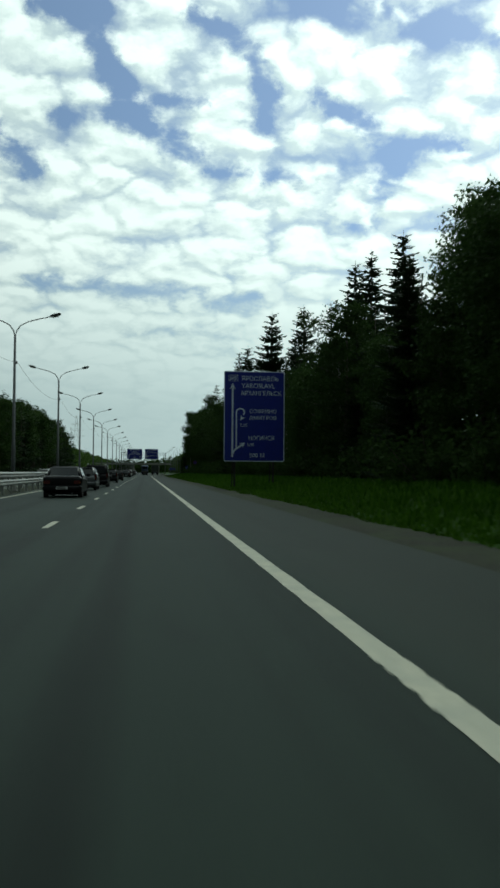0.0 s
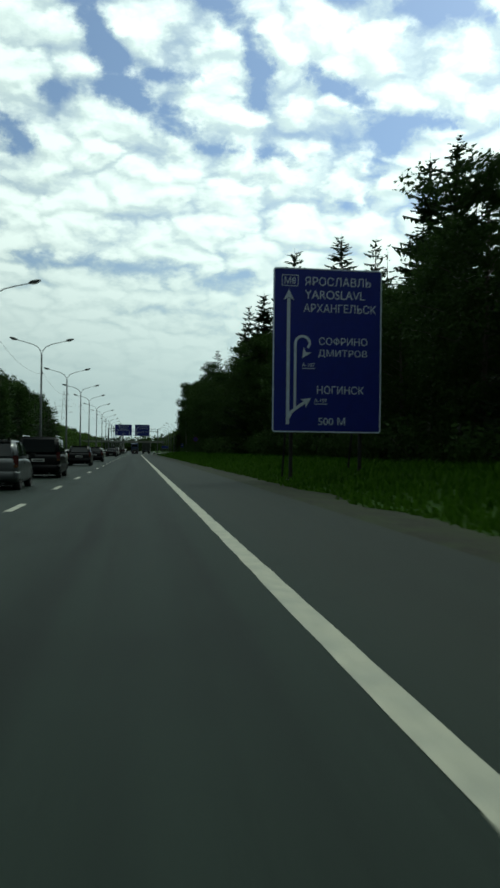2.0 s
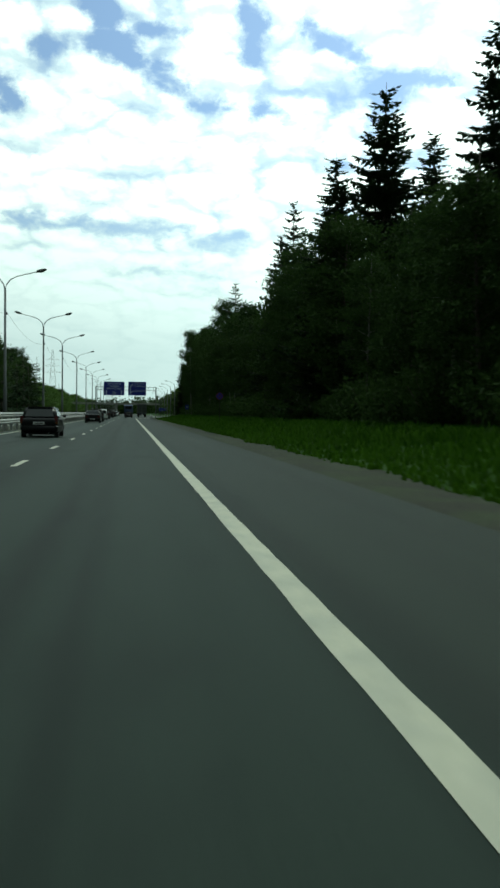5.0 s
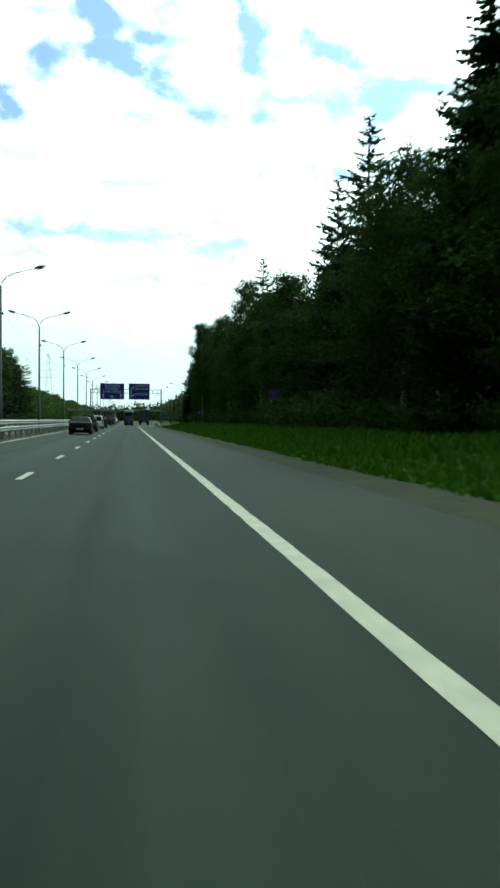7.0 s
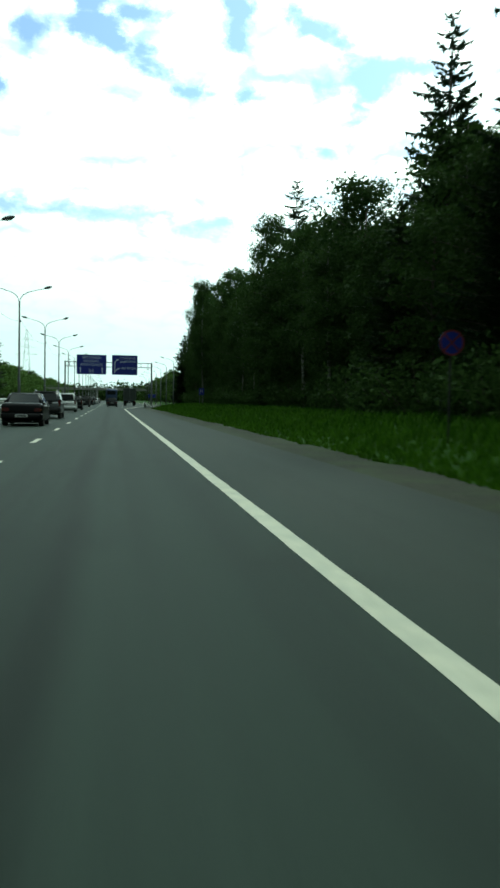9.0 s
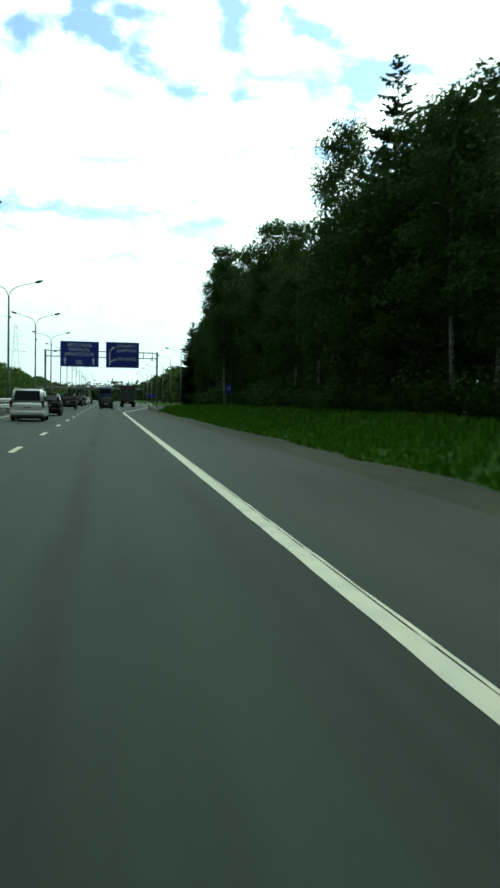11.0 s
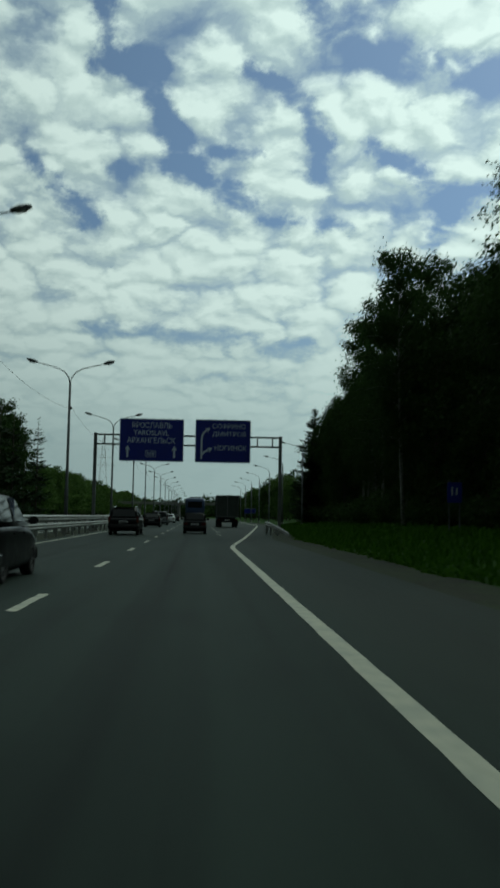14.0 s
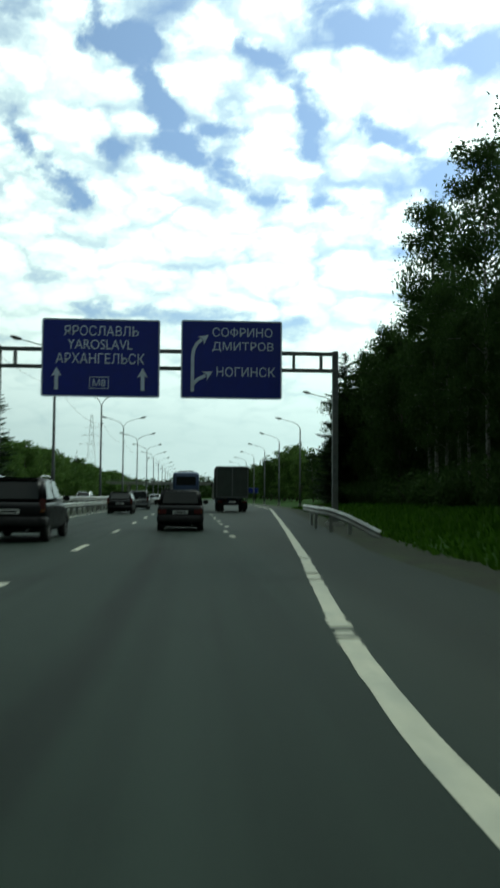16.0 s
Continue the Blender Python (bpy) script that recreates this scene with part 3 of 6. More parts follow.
def dash_mesh(length, width, seed):
    rng = random.Random(seed)
    n = 9
    verts, faces = [], []
    for k in range(n):
        y = length * k / (n - 1)
        verts += [(-width / 2 - rng.uniform(-0.012, 0.012), y + (rng.uniform(-0.05, 0.05) if k in (0, n - 1) else 0), 0), (width / 2 + rng.uniform(-0.012, 0.012), y + (rng.uniform(-0.05, 0.05) if k in (0, n - 1) else 0), 0)]
    for k in range(n - 1):
        faces.append((2 * k, 2 * k + 1, 2 * k + 3, 2 * k + 2))
    me = bpy.data.meshes.new("dash")
    me.from_pydata(verts, [], faces)
    me.materials.append(PAINT)
    return me


lane_line = tagged(new("lane_line"), "broken white lane line between the two lanes", "road marking", kind="structure")
DASHES = [dash_mesh(2.45, 0.15, s) for s in range(4)]
for k in range(64):
    d = new("dash", DASHES[k % 4])
    d.parent, d.location = lane_line, (DASH_X, -9.4 + 9.42 * k, 0.004)
exit_dots = tagged(new("exit_line"), "short thick dashes that mark off the exit lane", "road marking", kind="structure")
SHORT = [dash_mesh(1.15, 0.17, s + 9) for s in range(3)]
for k, (dx, y) in enumerate([(-0.05, 270.3), (-0.12, 273.8), (0.12, 278.9), (0.0, 282.2), (0.02, 286.4), (-0.03, 290.6), (0.03, 294.8), (0.0, 299.0), (0.02, 303.4)]):
    d = new("dash", SHORT[k % 3])
    d.parent, d.location = exit_dots, (1.74 + dx, y, 0.004)
tagged(strip("median_line", lambda y: LEFT_X - 0.08, lambda y: LEFT_X + 0.08, [-40 + 6 * k for k in range(130)], 0.004, PAINT, 0.003), "thin white solid line along the median barrier", "road marking", kind="structure")
tagged(strip("far_edge_line", lambda y: -9.95, lambda y: -9.8, [-40 + 20 * k for k in range(40)], 0.004, PAINT, 0.003), "white solid line of the oncoming carriageway", "road marking", kind="structure")


# ---- tar and repairs ----
CRACK = surface("crack_dirt", (0.006, 0.008, 0.007), (0.014, 0.018, 0.015), 8, 0.95, bump=0.2, space="World", gloss=0.05)
TAR = surface("bitumen", (0.008, 0.0115, 0.0095), (0.014, 0.0195, 0.016), 6, 0.92, bump=0.2, space="World", gloss=0.06)


def patch(x, y, w, length, seed):
    """An irregular stain or repair of dark bitumen."""
    rng = random.Random(seed)
    n = 22
    ring = [(x + w * math.cos(k * math.tau / n) * rng.uniform(0.65, 1.1), y + length * math.sin(k * math.tau / n) * rng.uniform(0.7, 1.1), 0.0025) for k in range(n)]
    me = bpy.data.meshes.new("tar_patch")
    me.from_pydata(ring + [(x, y, 0.0025)], [], [(k, (k + 1) % n, n) for k in range(n)])
    tagged(finish("tar_patch", me, CRACK if y > 130 else TAR), "dark tar stain on the asphalt", "tar patch", kind="structure")


for k, (x, y, w, length) in enumerate([(0.62, 28.6, 0.13, 0.07), (-0.3, 28.7, 0.09, 0.06), (3.43, 138.1, 0.2, 0.12)]):
    patch(x, y, w, length, 60 + k)


def line_flecks():
    """Ragged holes where flakes of the edge line's paint have come off and the dark asphalt shows."""
    rng = random.Random(71)
    spots = [(1.62, 65.70, 0.045, 0.02), (1.66, 65.57, 0.03, 0.05), (1.685, 65.40, 0.024, 0.08), (1.69, 65.22, 0.02, 0.05), (1.50, 65.55, 0.02, 0.03),
             (1.644, 63.15, 0.008, 0.012), (1.65, 59.1, 0.035, 0.012), (1.67, 100.69, 0.045, 0.04), (1.69, 100.46, 0.045, 0.05), (1.50, 100.47, 0.05, 0.03), (1.60, 100.57, 0.07, 0.014)]
    verts, faces = [], []
    for x, y, w, length in spots:
        k, n = len(verts), 11
        verts += [(x + w * math.cos(j * math.tau / n) * rng.uniform(0.5, 1.15), y + length * math.sin(j * math.tau / n) * rng.uniform(0.5, 1.15), 0.0065) for j in range(n)] + [(x, y, 0.0065)]
        faces += [(k + j, k + (j + 1) % n, k + n) for j in range(n)]
    tagged(from_arrays("line_fleck", verts, faces, CRACK), "dark ragged flecks where paint has flaked off the edge line", "road marking", kind="structure")


line_flecks()


def cross_crack(y, x0, x1, seed):
    verts, faces = [], []
    n = 40
    for k in range(n + 1):
        x = x0 + (x1 - x0) * k / n
        c = y + 0.12 * noise.noise((x * 0.6, seed, 0)) + 0.03 * noise.noise((x * 4, seed, 1))
        w = (0.010 + 0.008 * abs(noise.noise((x * 2, seed, 3)))) * math.sin(math.pi * (0.03 + 0.94 * k / n))
        verts += [(x, c - w, 0.0025), (x, c + w, 0.0025)]
        if k:
            faces.append((2 * k - 2, 2 * k, 2 * k + 1, 2 * k - 1))
    tagged(from_arrays("crack_seal", verts, faces, CRACK), "narrow crack across the asphalt", "road crack", kind="structure")


for k, y in enumerate((65.6, 69.6, 100.9, 252.4, 257.4)):
    cross_crack(y, 1.32 - 0.1 * (k % 3) + 0.3 * (y > 250), 1.95 + 0.1 * (k % 2) + 0.5 * (y > 255), 20 + k)



def line_seam():
    """A thin worn seam inside the edge line, where an older coat of paint ends."""
    verts, faces, n = [], [], 120
    for k in range(n + 1):
        y = 168.0 + 19.0 * k / n
        c = EDGE_X + 0.062 + 0.004 * noise.noise((1, y * 0.7, 0))
        w = 0.0022 + 0.004 * max(noise.noise((2, y * 2.1, 0)), -0.3) + 0.003 * (y > 172)
        verts += [(c - w, y, 0.0065), (c + w, y, 0.0065)]
        if k and noise.noise((3, y * 1.9, 0)) > -0.25:
            faces.append((2 * k - 2, 2 * k - 1, 2 * k + 1, 2 * k))
    tagged(from_arrays("line_seam", verts, faces, TAR), "thin dark seam worn into the edge line", "road marking", kind="structure")


line_seam()

# ================= trees =================
def leaf_cloud(rng, spots, per_spot, spread, size, droop=0.0):
    """Many small leaves round the given spots, as arrays."""
    n = len(spots) * per_spot
    base = np.repeat(np.array(spots, float), per_spot, axis=0)
    off = rng.normal(0, 1, (n, 3)) * spread
    off[:, 2] *= 0.75
    off[:, 2] -= droop * np.abs(rng.normal(0, 1, n))
    c = base + off
    a = rng.normal(0, 1, (n, 3))
    a /= np.linalg.norm(a, axis=1, keepdims=True)
    b = np.cross(a, rng.normal(0, 1, (n, 3)))
    b /= np.linalg.norm(b, axis=1, keepdims=True)
    s = size * rng.uniform(0.6, 1.3, (n, 1))
    # a leaf clump is one slender triangle
    v = np.stack([c - a * s - b * s * 0.5, c + a * s * 1.1, c - a * s * 0.7 + b * s * 0.75], 1).reshape(-1, 3)
    return v, np.arange(n)[:, None] * 3 + [[0, 1, 2]]


def quick_mesh(name, v, f, material):
    me = bpy.data.meshes.new(name)
    v, f = np.asarray(v, np.float32), np.asarray(f, np.int32)
    me.vertices.add(len(v))
    me.vertices.foreach_set("co", v.ravel())
    n = f.shape[1]
    me.loops.add(f.size)
    me.loops.foreach_set("vertex_index", f.ravel())
    me.polygons.add(len(f))
    me.polygons.foreach_set("loop_start", np.arange(len(f), dtype=np.int32) * n)
    me.update(calc_edges=True)
    me.materials.append(material)
    return me


def broadleaf(name, seed, height, crown_width, leaf_mat, bark_mat, label, category, first=0.22, limbs=26, per_spot=26, leaf=0.17, droop=0.0, trunk_radius=0.16):
    """A tapered trunk with rising limbs, and a ragged crown of small leaf clumps with gaps."""
    rng, rnd = np.random.default_rng(seed), random.Random(seed)
    thing = empty(name, label, category)
    bm = bmesh.new()
    lean = (rnd.uniform(-0.03, 0.03), rnd.uniform(-0.03, 0.03))
    axis = [Vector((lean[0] * h * height + 0.12 * math.sin(h * 5 + seed), lean[1] * h * height + 0.1 * math.cos(h * 4 + seed), h * height * 0.96)) for h in [k / 9 for k in range(10)]]
    tube(bm, axis, [trunk_radius * (1 - 0.93 * k / 9) + 0.012 for k in range(10)], 8)
    spots = []
    for k in range(limbs):
        h = first + (0.97 - first) * (k + rnd.random()) / limbs
        base = axis[0].lerp(axis[-1], h)
        rise = (h - first) / (1 - first)
        reach = crown_width * 0.5 * (math.sin(math.pi * min(rise * 0.86 + 0.14, 1.0)) ** 0.75) * rnd.uniform(0.6, 1.2)
        a = k * 2.4 + rnd.uniform(-0.5, 0.5)
        out = Vector((math.cos(a), math.sin(a), 0))
        lift = rnd.uniform(0.25, 0.75) * (1 + rise)
        pts = [base + out * reach * q + Vector((0, 0, reach * lift * (q - 0.35 * q * q) - droop * 1.6 * q * q * reach)) for q in (0, 0.33, 0.66, 1.0)]
        r = trunk_radius * (1 - h) * 0.42 + 0.012
        tube(bm, pts, [r, r * 0.65, r * 0.4, 0.008], 5, False)
        for q in (0.4, 0.55, 0.7, 0.85, 1.0):
            p = pts[0].lerp(pts[3], q) if q > 0.8 else pts[1].lerp(pts[2], (q - 0.33) / 0.33) if q < 0.66 else pts[2]
            if rnd.random() < 0.88:
                spots.append(p + Vector((rnd.gauss(0, 0.25), rnd.gauss(0, 0.25), rnd.gauss(0, 0.2))))
            if reach > 1.2:
                spots.append(p + out.cross(Vector((0, 0, 1))) * rnd.choice((-1, 1)) * reach * 0.28 * q + Vector((rnd.gauss(0, 0.2), rnd.gauss(0, 0.2), rnd.gauss(0.1, 0.25))))
    spots = [Vector((p.x, p.y, min(p.z, height * (0.955 - 0.02 * rnd.random())))) for p in spots]
    trunk = part("trunk", bm, bark_mat, thing, smooth=True)
    v, f = leaf_cloud(rng, spots, per_spot, min(0.36, crown_width * 0.075), leaf, droop)
    me = quick_mesh("crown", v, f, leaf_mat)
    crown = new("crown", me)
    crown.parent = thing
    return thing


def spruce(name, seed, height, width, label, category, bare=0.08, whorls=39, sparse=0.0, step=0.27, inner=0.0, fill=0.42):
    """A straight tapered trunk with uneven whorls of sagging boughs, their tips turned up, hung with needle sprays."""
    rng, rnd = np.random.default_rng(seed), random.Random(seed)
    thing = empty(name, label, category)
    bm = bmesh.new()
    tube(bm, [(0, 0, 0), (0, 0, height * 0.3), (0, 0, height * 0.7), (0, 0, height)], [0.012 * height, 0.009 * height, 0.004 * height, 0.012], 8)
    quads, tris = [], []
    gap = height * (1 - bare) / whorls
    for k in range(whorls):
        h = bare + (0.985 - bare) * (k + rnd.uniform(0, 0.9)) / whorls
        reach = width * 0.5 * ((1 - h) ** 0.68) * rnd.uniform(0.72, 1.16) + 0.06
        n = rnd.randint(8, 10) if h < 0.85 else 7
        if sparse and rnd.random() < sparse:
            n = max(3, n - 4)
        turn = rnd.uniform(0, 6.28)
        for b in range(n):
            a = turn + b * math.tau / n + rnd.uniform(-0.35, 0.35)
            ln = reach * rnd.uniform(0.6, 1.18)
            z = h * height + rnd.uniform(-0.5, 0.5) * gap
            out, side = np.array((math.cos(a), math.sin(a), 0)), np.array((-math.sin(a), math.cos(a), 0))
            sag = ((0.62 - 0.75 * h) if h < 0.82 else -0.15) + rnd.uniform(-0.12, 0.12)
            steps = max(2, int(ln / step))
            spine = []
            for q in range(steps + 1):
                t = q / steps
                spine.append(np.array((0, 0, z)) + out * ln * t + side * 0.06 * ln * math.sin(3 * t + a) + np.array((0, 0, ln * (-sag * t + (0.55 * sag + 0.16) * t * t))))
            if ln > 0.9:
                tube(bm, [tuple(spine[0]), tuple(spine[len(spine) // 2]), tuple(spine[-1])], [0.035, 0.022, 0.006], 4, False)
            for q in range(1, steps + 1):
                t = q / steps
                if t < inner and rnd.random() < 0.75:
                    continue
                p, back = spine[q], spine[q - 1] - spine[q]
                w = ln * fill * (1.1 - t) + 0.5 * min(step, 0.5 * ln)
                for s in (-1, 1):
                    ws = w * rnd.uniform(0.6, 1.25)
                    tip = p + side * s * ws - back * rnd.uniform(0.2, 1.0) + np.array((0, 0, -ws * rnd.uniform(0.1, 0.55)))
                    mid = (p + tip) * 0.5 + back * 0.45 + np.array((0, 0, -0.05))
                    quads.append((p - back * 0.3, p + back * 0.7, mid, tip))
                if ln > 0.6:
                    for _ in range(2):
                        drop = rnd.uniform(0.2, 0.7) * min(1, ln / 1.8) * (1.1 - 0.5 * t)
                        o = p + back * rnd.uniform(-0.4, 0.6) + side * rnd.uniform(-0.5, 0.5) * w
                        d = back / (np.linalg.norm(back) + 1e-6) * rnd.uniform(0.08, 0.17)
                        tris.append((o - d, o + d, o + side * rnd.uniform(-0.08, 0.08) + (0, 0, -drop)))
            # the tip runs out in a point
            e, dirn = spine[-1], spine[-1] - spine[-2]
            tris.append((e + side * 0.06, e - side * 0.06, e + dirn * rnd.uniform(0.6, 1.2)))
        for b in range(3 if inner == 0 else 1):
            a = rnd.uniform(0, 6.28)
            o = np.array((math.cos(a), math.sin(a), 0)) * min(0.24, reach * 0.4)
            c = np.array((0, 0, h * height))
            quads.append((c - o * 0.3, c + o * 0.3, c + o + (0, 0, -min(0.5, gap)), c - o + (0, 0, -min(0.5, gap))))
    part("trunk", bm, BARK, thing, smooth=True)
    t4 = np.array(quads, float)
    v = np.concatenate([t4.reshape(-1, 3), np.array(tris, float).reshape(-1, 3)])
    i4 = np.arange(len(quads))[:, None] * 4
    f = np.concatenate([i4 + [[0, 1, 2]], i4 + [[0, 2, 3]], len(quads) * 4 + np.arange(len(tris))[:, None] * 3 + [[0, 1, 2]]])
    crown = new("crown", quick_mesh("crown", v, f, SPRUCE))
    crown.parent = thing
    return thing


def bush(name, seed, height, width, leaf_mat, label, category):
    """Several stems from the ground under a dense, uneven mass of leaves."""
    rng, rnd = np.random.default_rng(seed), random.Random(seed)
    thing = empty(name, label, category)
    bm = bmesh.new()
    spots = []
    for k in range(13):
        a, r = rnd.uniform(0, 6.28), width * 0.5 * math.sqrt(rnd.random())
        top = Vector((r * math.cos(a), r * math.sin(a), height * rnd.uniform(0.55, 1.0) * (1 - 0.35 * (2 * r / width) ** 2)))
        foot = Vector((top.x * 0.25, top.y * 0.25, 0))
        tube(bm, [foot, foot.lerp(top, 0.5) + Vector((0.05, 0, 0.05)), top], [0.03, 0.02, 0.006], 5, False)
        for q in (0.15, 0.35, 0.55, 0.75, 0.92):
            spots.append(foot.lerp(top, q) + Vector((rnd.gauss(0, 0.2), rnd.gauss(0, 0.2), 0.05)))
    part("stem", bm, BARK, thing)
    v, f = leaf_cloud(rng, spots, 44, 0.34, 0.105)
    crown = new("crown", quick_mesh("crown", v, f, leaf_mat))
    crown.parent = thing
    return thing


ROADSIDE = "trees at the forest edge"
KINDS = {
    "spruce": spruce("spruce_tree", 3, 22.0, 8.8, "tall dark green spruce with drooping boughs", "tree"),
    "spruce_b": spruce("spruce_tree", 8, 22.0, 7.6, "slender dark spruce with a pointed top", "tree", whorls=36),
    "spruce_s": spruce("spruce_tree", 14, 22.0, 10.0, "old spruce with a thin, gappy crown", "tree", bare=0.2, whorls=32, sparse=0.3, inner=0.3, fill=0.36),
    "birch": broadleaf("birch_tree", 21, 18.0, 6.0, BIRCH_LEAF, BIRCH_BARK, "tall birch with pale bark and hanging leafy twigs", "tree", 0.3, 32, 40, 0.12, 0.12),
    "birch_b": broadleaf("birch_tree", 27, 18.0, 5.0, BIRCH_LEAF, BIRCH_BARK, "narrow birch with a ragged green crown", "tree", 0.24, 30, 40, 0.12, 0.15),
    "alder": broadleaf("alder_tree", 33, 15.0, 6.6, ALDER_LEAF, BARK, "broad alder with a dense dark green crown", "tree", 0.12, 36, 38, 0.125),
    "alder_b": broadleaf("alder_tree", 39, 15.0, 5.4, ALDER_LEAF, BARK, "leafy alder reaching down to the grass", "tree", 0.08, 34, 38, 0.125),
    "spruce_f": spruce("spruce_tree", 63, 22.0, 7.0, "dark green spruce in the depth of the woods", "tree", whorls=13, step=0.65, fill=0.5),
    "birch_f": broadleaf("birch_tree", 66, 18.0, 6.2, BIRCH_LEAF, BIRCH_BARK, "leafy birch among darker trees", "tree", 0.2, 26, 28, 0.16, 0.1),
    "alder_f": broadleaf("alder_tree", 69, 15.0, 6.4, ALDER_LEAF, BARK, "bushy alder in a row of trees", "tree", 0.08, 28, 30, 0.165),
    "birch_n": broadleaf("birch_tree", 24, 18.0, 6.4, BIRCH_LEAF, BIRCH_BARK, "tall birch with a fine, airy crown against the sky", "tree", 0.3, 34, 62, 0.108, 0.14),
    # young trees whose leaf colour imitates sun on the crown
    "willow_f": broadleaf("willow_tree", 72, 12.0, 6.6, SUNLIT_LEAF, BARK, "young tree beside the highway, its leaves coloured as if sunlit", "tree", 0.06, 28, 13, 0.26),
    "bush": bush("bush", 45, 3.4, 4.2, ALDER_LEAF, "dense green willow bush at the forest edge", "bush"),
    "bush_b": bush("bush", 51, 2.6, 3.6, BIRCH_LEAF, "low leafy bush in tall grass", "bush"),
}
BASE = {"spruce": 22.0, "spruce_b": 22.0, "spruce_s": 22.0, "birch": 18.0, "birch_b": 18.0, "birch_n": 18.0, "alder": 15.0, "alder_b": 15.0, "spruce_f": 22.0, "birch_f": 18.0, "alder_f": 15.0, "willow_f": 12.0, "bush": 3.4, "bush_b": 2.6}
used = set()


def plant(kind, x, y, height, turn, group=ROADSIDE, stretch=1.0):
    src = KINDS[kind]
    s = height / BASE[kind]
    z = ground_height(x, y) - 0.05
    m = Matrix.Translation((x, y, z)) @ Matrix.Rotation(turn, 4, "Z")
    if kind in used:
        ob = copy_thing(src, m)
    else:
        ob = src
        used.add(kind)
        ob.matrix_basis = m
    ob.scale = (s * stretch, s * stretch, s)
    ob["group"] = group
    return ob


def forest_line(y):
    """Where the woods begin beside the highway and its exit."""
    return lerp([(-60, 15.5), (60, 16.0), (180, 15.6), (240, 16.0), (300, 17.2), (345, 17.6), (400, 17.0), (500, 17.5)], y)


rnd, turns = random.Random(77), random.Random(31)
# trees that stand out against the sky: kind, x, y, height
for kind, x, y, h in [("spruce", 21.2, 144.2, 28.2), ("spruce_b", 23.4, 126.5, 25.9), ("spruce_b", 25.8, 96.6, 26.6), ("spruce_b", 24.9, 100.6, 26.4), ("spruce", 24.9, 81.1, 24.6), ("spruce_s", 28.0, 128.4, 26.2), ("spruce_b", 25.0, 143.0, 24.2),
                      ("spruce_s", 18.5, 170.4, 24.8), ("spruce", 17.1, 144.2, 22.2), ("spruce_s", 19.9, 186.2, 24.4), ("spruce_s", 22.7, 173.7, 23.8), ("spruce_s", 18.3, 222.6, 23.5), ("spruce_b", 21.5, 160.0, 21.0),
                      ("birch_n", 14.4, 274.3, 20.8), ("alder", 17.6, 267.0, 16.5), ("alder", 17.2, 194.0, 16.9), ("birch_n", 17.6, 278.2, 21.6), ("birch_n", 18.8, 272.1, 19.1), ("spruce_b", 18.2, 333.0, 16.6), ("birch_n", 17.2, 246.7, 18.2), ("alder", 18.0, 213.0, 17.4), ("birch_n", 19.4, 216.5, 17.6), ("alder", 18.6, 207.5, 17.4), ("birch_n", 17.0, 231.2, 22.4), ("birch_n", 16.4, 254.0, 19.9), ("birch_n", 16.4, 282.0, 19.0), ("birch_n", 16.6, 291.0, 21.6),
                      ("birch_n", 17.2, 303.0, 22.4), ("alder", 18.6, 316.0, 15.0), ("birch_b", 18.4, 328.0, 17.0), ("spruce", 16.2, 332.5, 16.2), ("alder_b", 18.8, 331.0, 13.0), ("alder_b", 19.6, 338.5, 12.5), ("spruce_b", 20.5, 344.0, 15.5), ("birch_n", 15.8, 152.5, 17.0), ("alder", 16.6, 139.0, 16.5), ("birch_n", 20.5, 50.5, 19.2)] + [("birch_n", 18.5, 44.0, 16.0)]:
    plant(kind, x, y, h, turns.uniform(0, 6.28), stretch=1.2 if y > 330 else 0.85 if kind == "spruce_s" else 0.72 if kind == "birch_n" and y > 200 else 1.1)
y = 8.0
while y < 345:
    x0 = forest_line(y)
    if y < 200:
        kind = rnd.choices(["alder", "alder_b", "birch", "birch_b", "spruce_b"], [4, 4, 2, 2, 2])[0]
        h = rnd.uniform(10.5, 15.0) * (0.86 if 80 < y < 135 else 1.0)
    else:
        kind = rnd.choices(["alder", "alder_b", "birch", "birch_b"], [5, 6, 2, 2])[0]
        h = rnd.uniform(12.5, 17.0)
    plant(kind, x0 + rnd.uniform(-0.6, 1.4), y, h, rnd.uniform(0, 6.28), stretch=rnd.uniform(0.9, 1.25) if y < 230 else rnd.uniform(0.8, 1.0))
    y += rnd.uniform(3.0, 4.6)
y = 20.0
while y < 350:  # second rank, taller
    x0 = forest_line(y) + rnd.uniform(4.0, 8.0)
    kind = rnd.choices(["spruce_f", "spruce_b", "birch_f", "alder_f"], [7, 3, 0, 1] if y < 190 else [3, 1, 4, 3])[0]
    h = rnd.uniform(15.5, 18.5) if y < 120 else rnd.uniform(15.0, 18.0) if y < 215 else rnd.uniform(13.0, 17.0)
    plant(kind, x0, y, h, rnd.uniform(0, 6.28), stretch=rnd.uniform(0.95, 1.2))
    y += rnd.uniform(3.4, 5.4)
y = 24.0
while y < 345:  # bushes under the edge
    plant(rnd.choice(["bush", "bush", "bush_b"]), forest_line(y) - rnd.uniform(-0.4, 1.1), y, rnd.uniform(2.0, 3.8), rnd.uniform(0, 6.28), "bushes at the forest edge", rnd.uniform(0.9, 1.3))
    y += rnd.uniform(2.6, 4.4)
y = 350.0
while y < 620:  # young growth along the exit lane
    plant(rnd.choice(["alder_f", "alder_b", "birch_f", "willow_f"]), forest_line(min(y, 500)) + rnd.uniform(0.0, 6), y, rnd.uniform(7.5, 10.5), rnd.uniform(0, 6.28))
    y += rnd.uniform(2.6, 4.4) * (1 if y < 480 else 1.5)
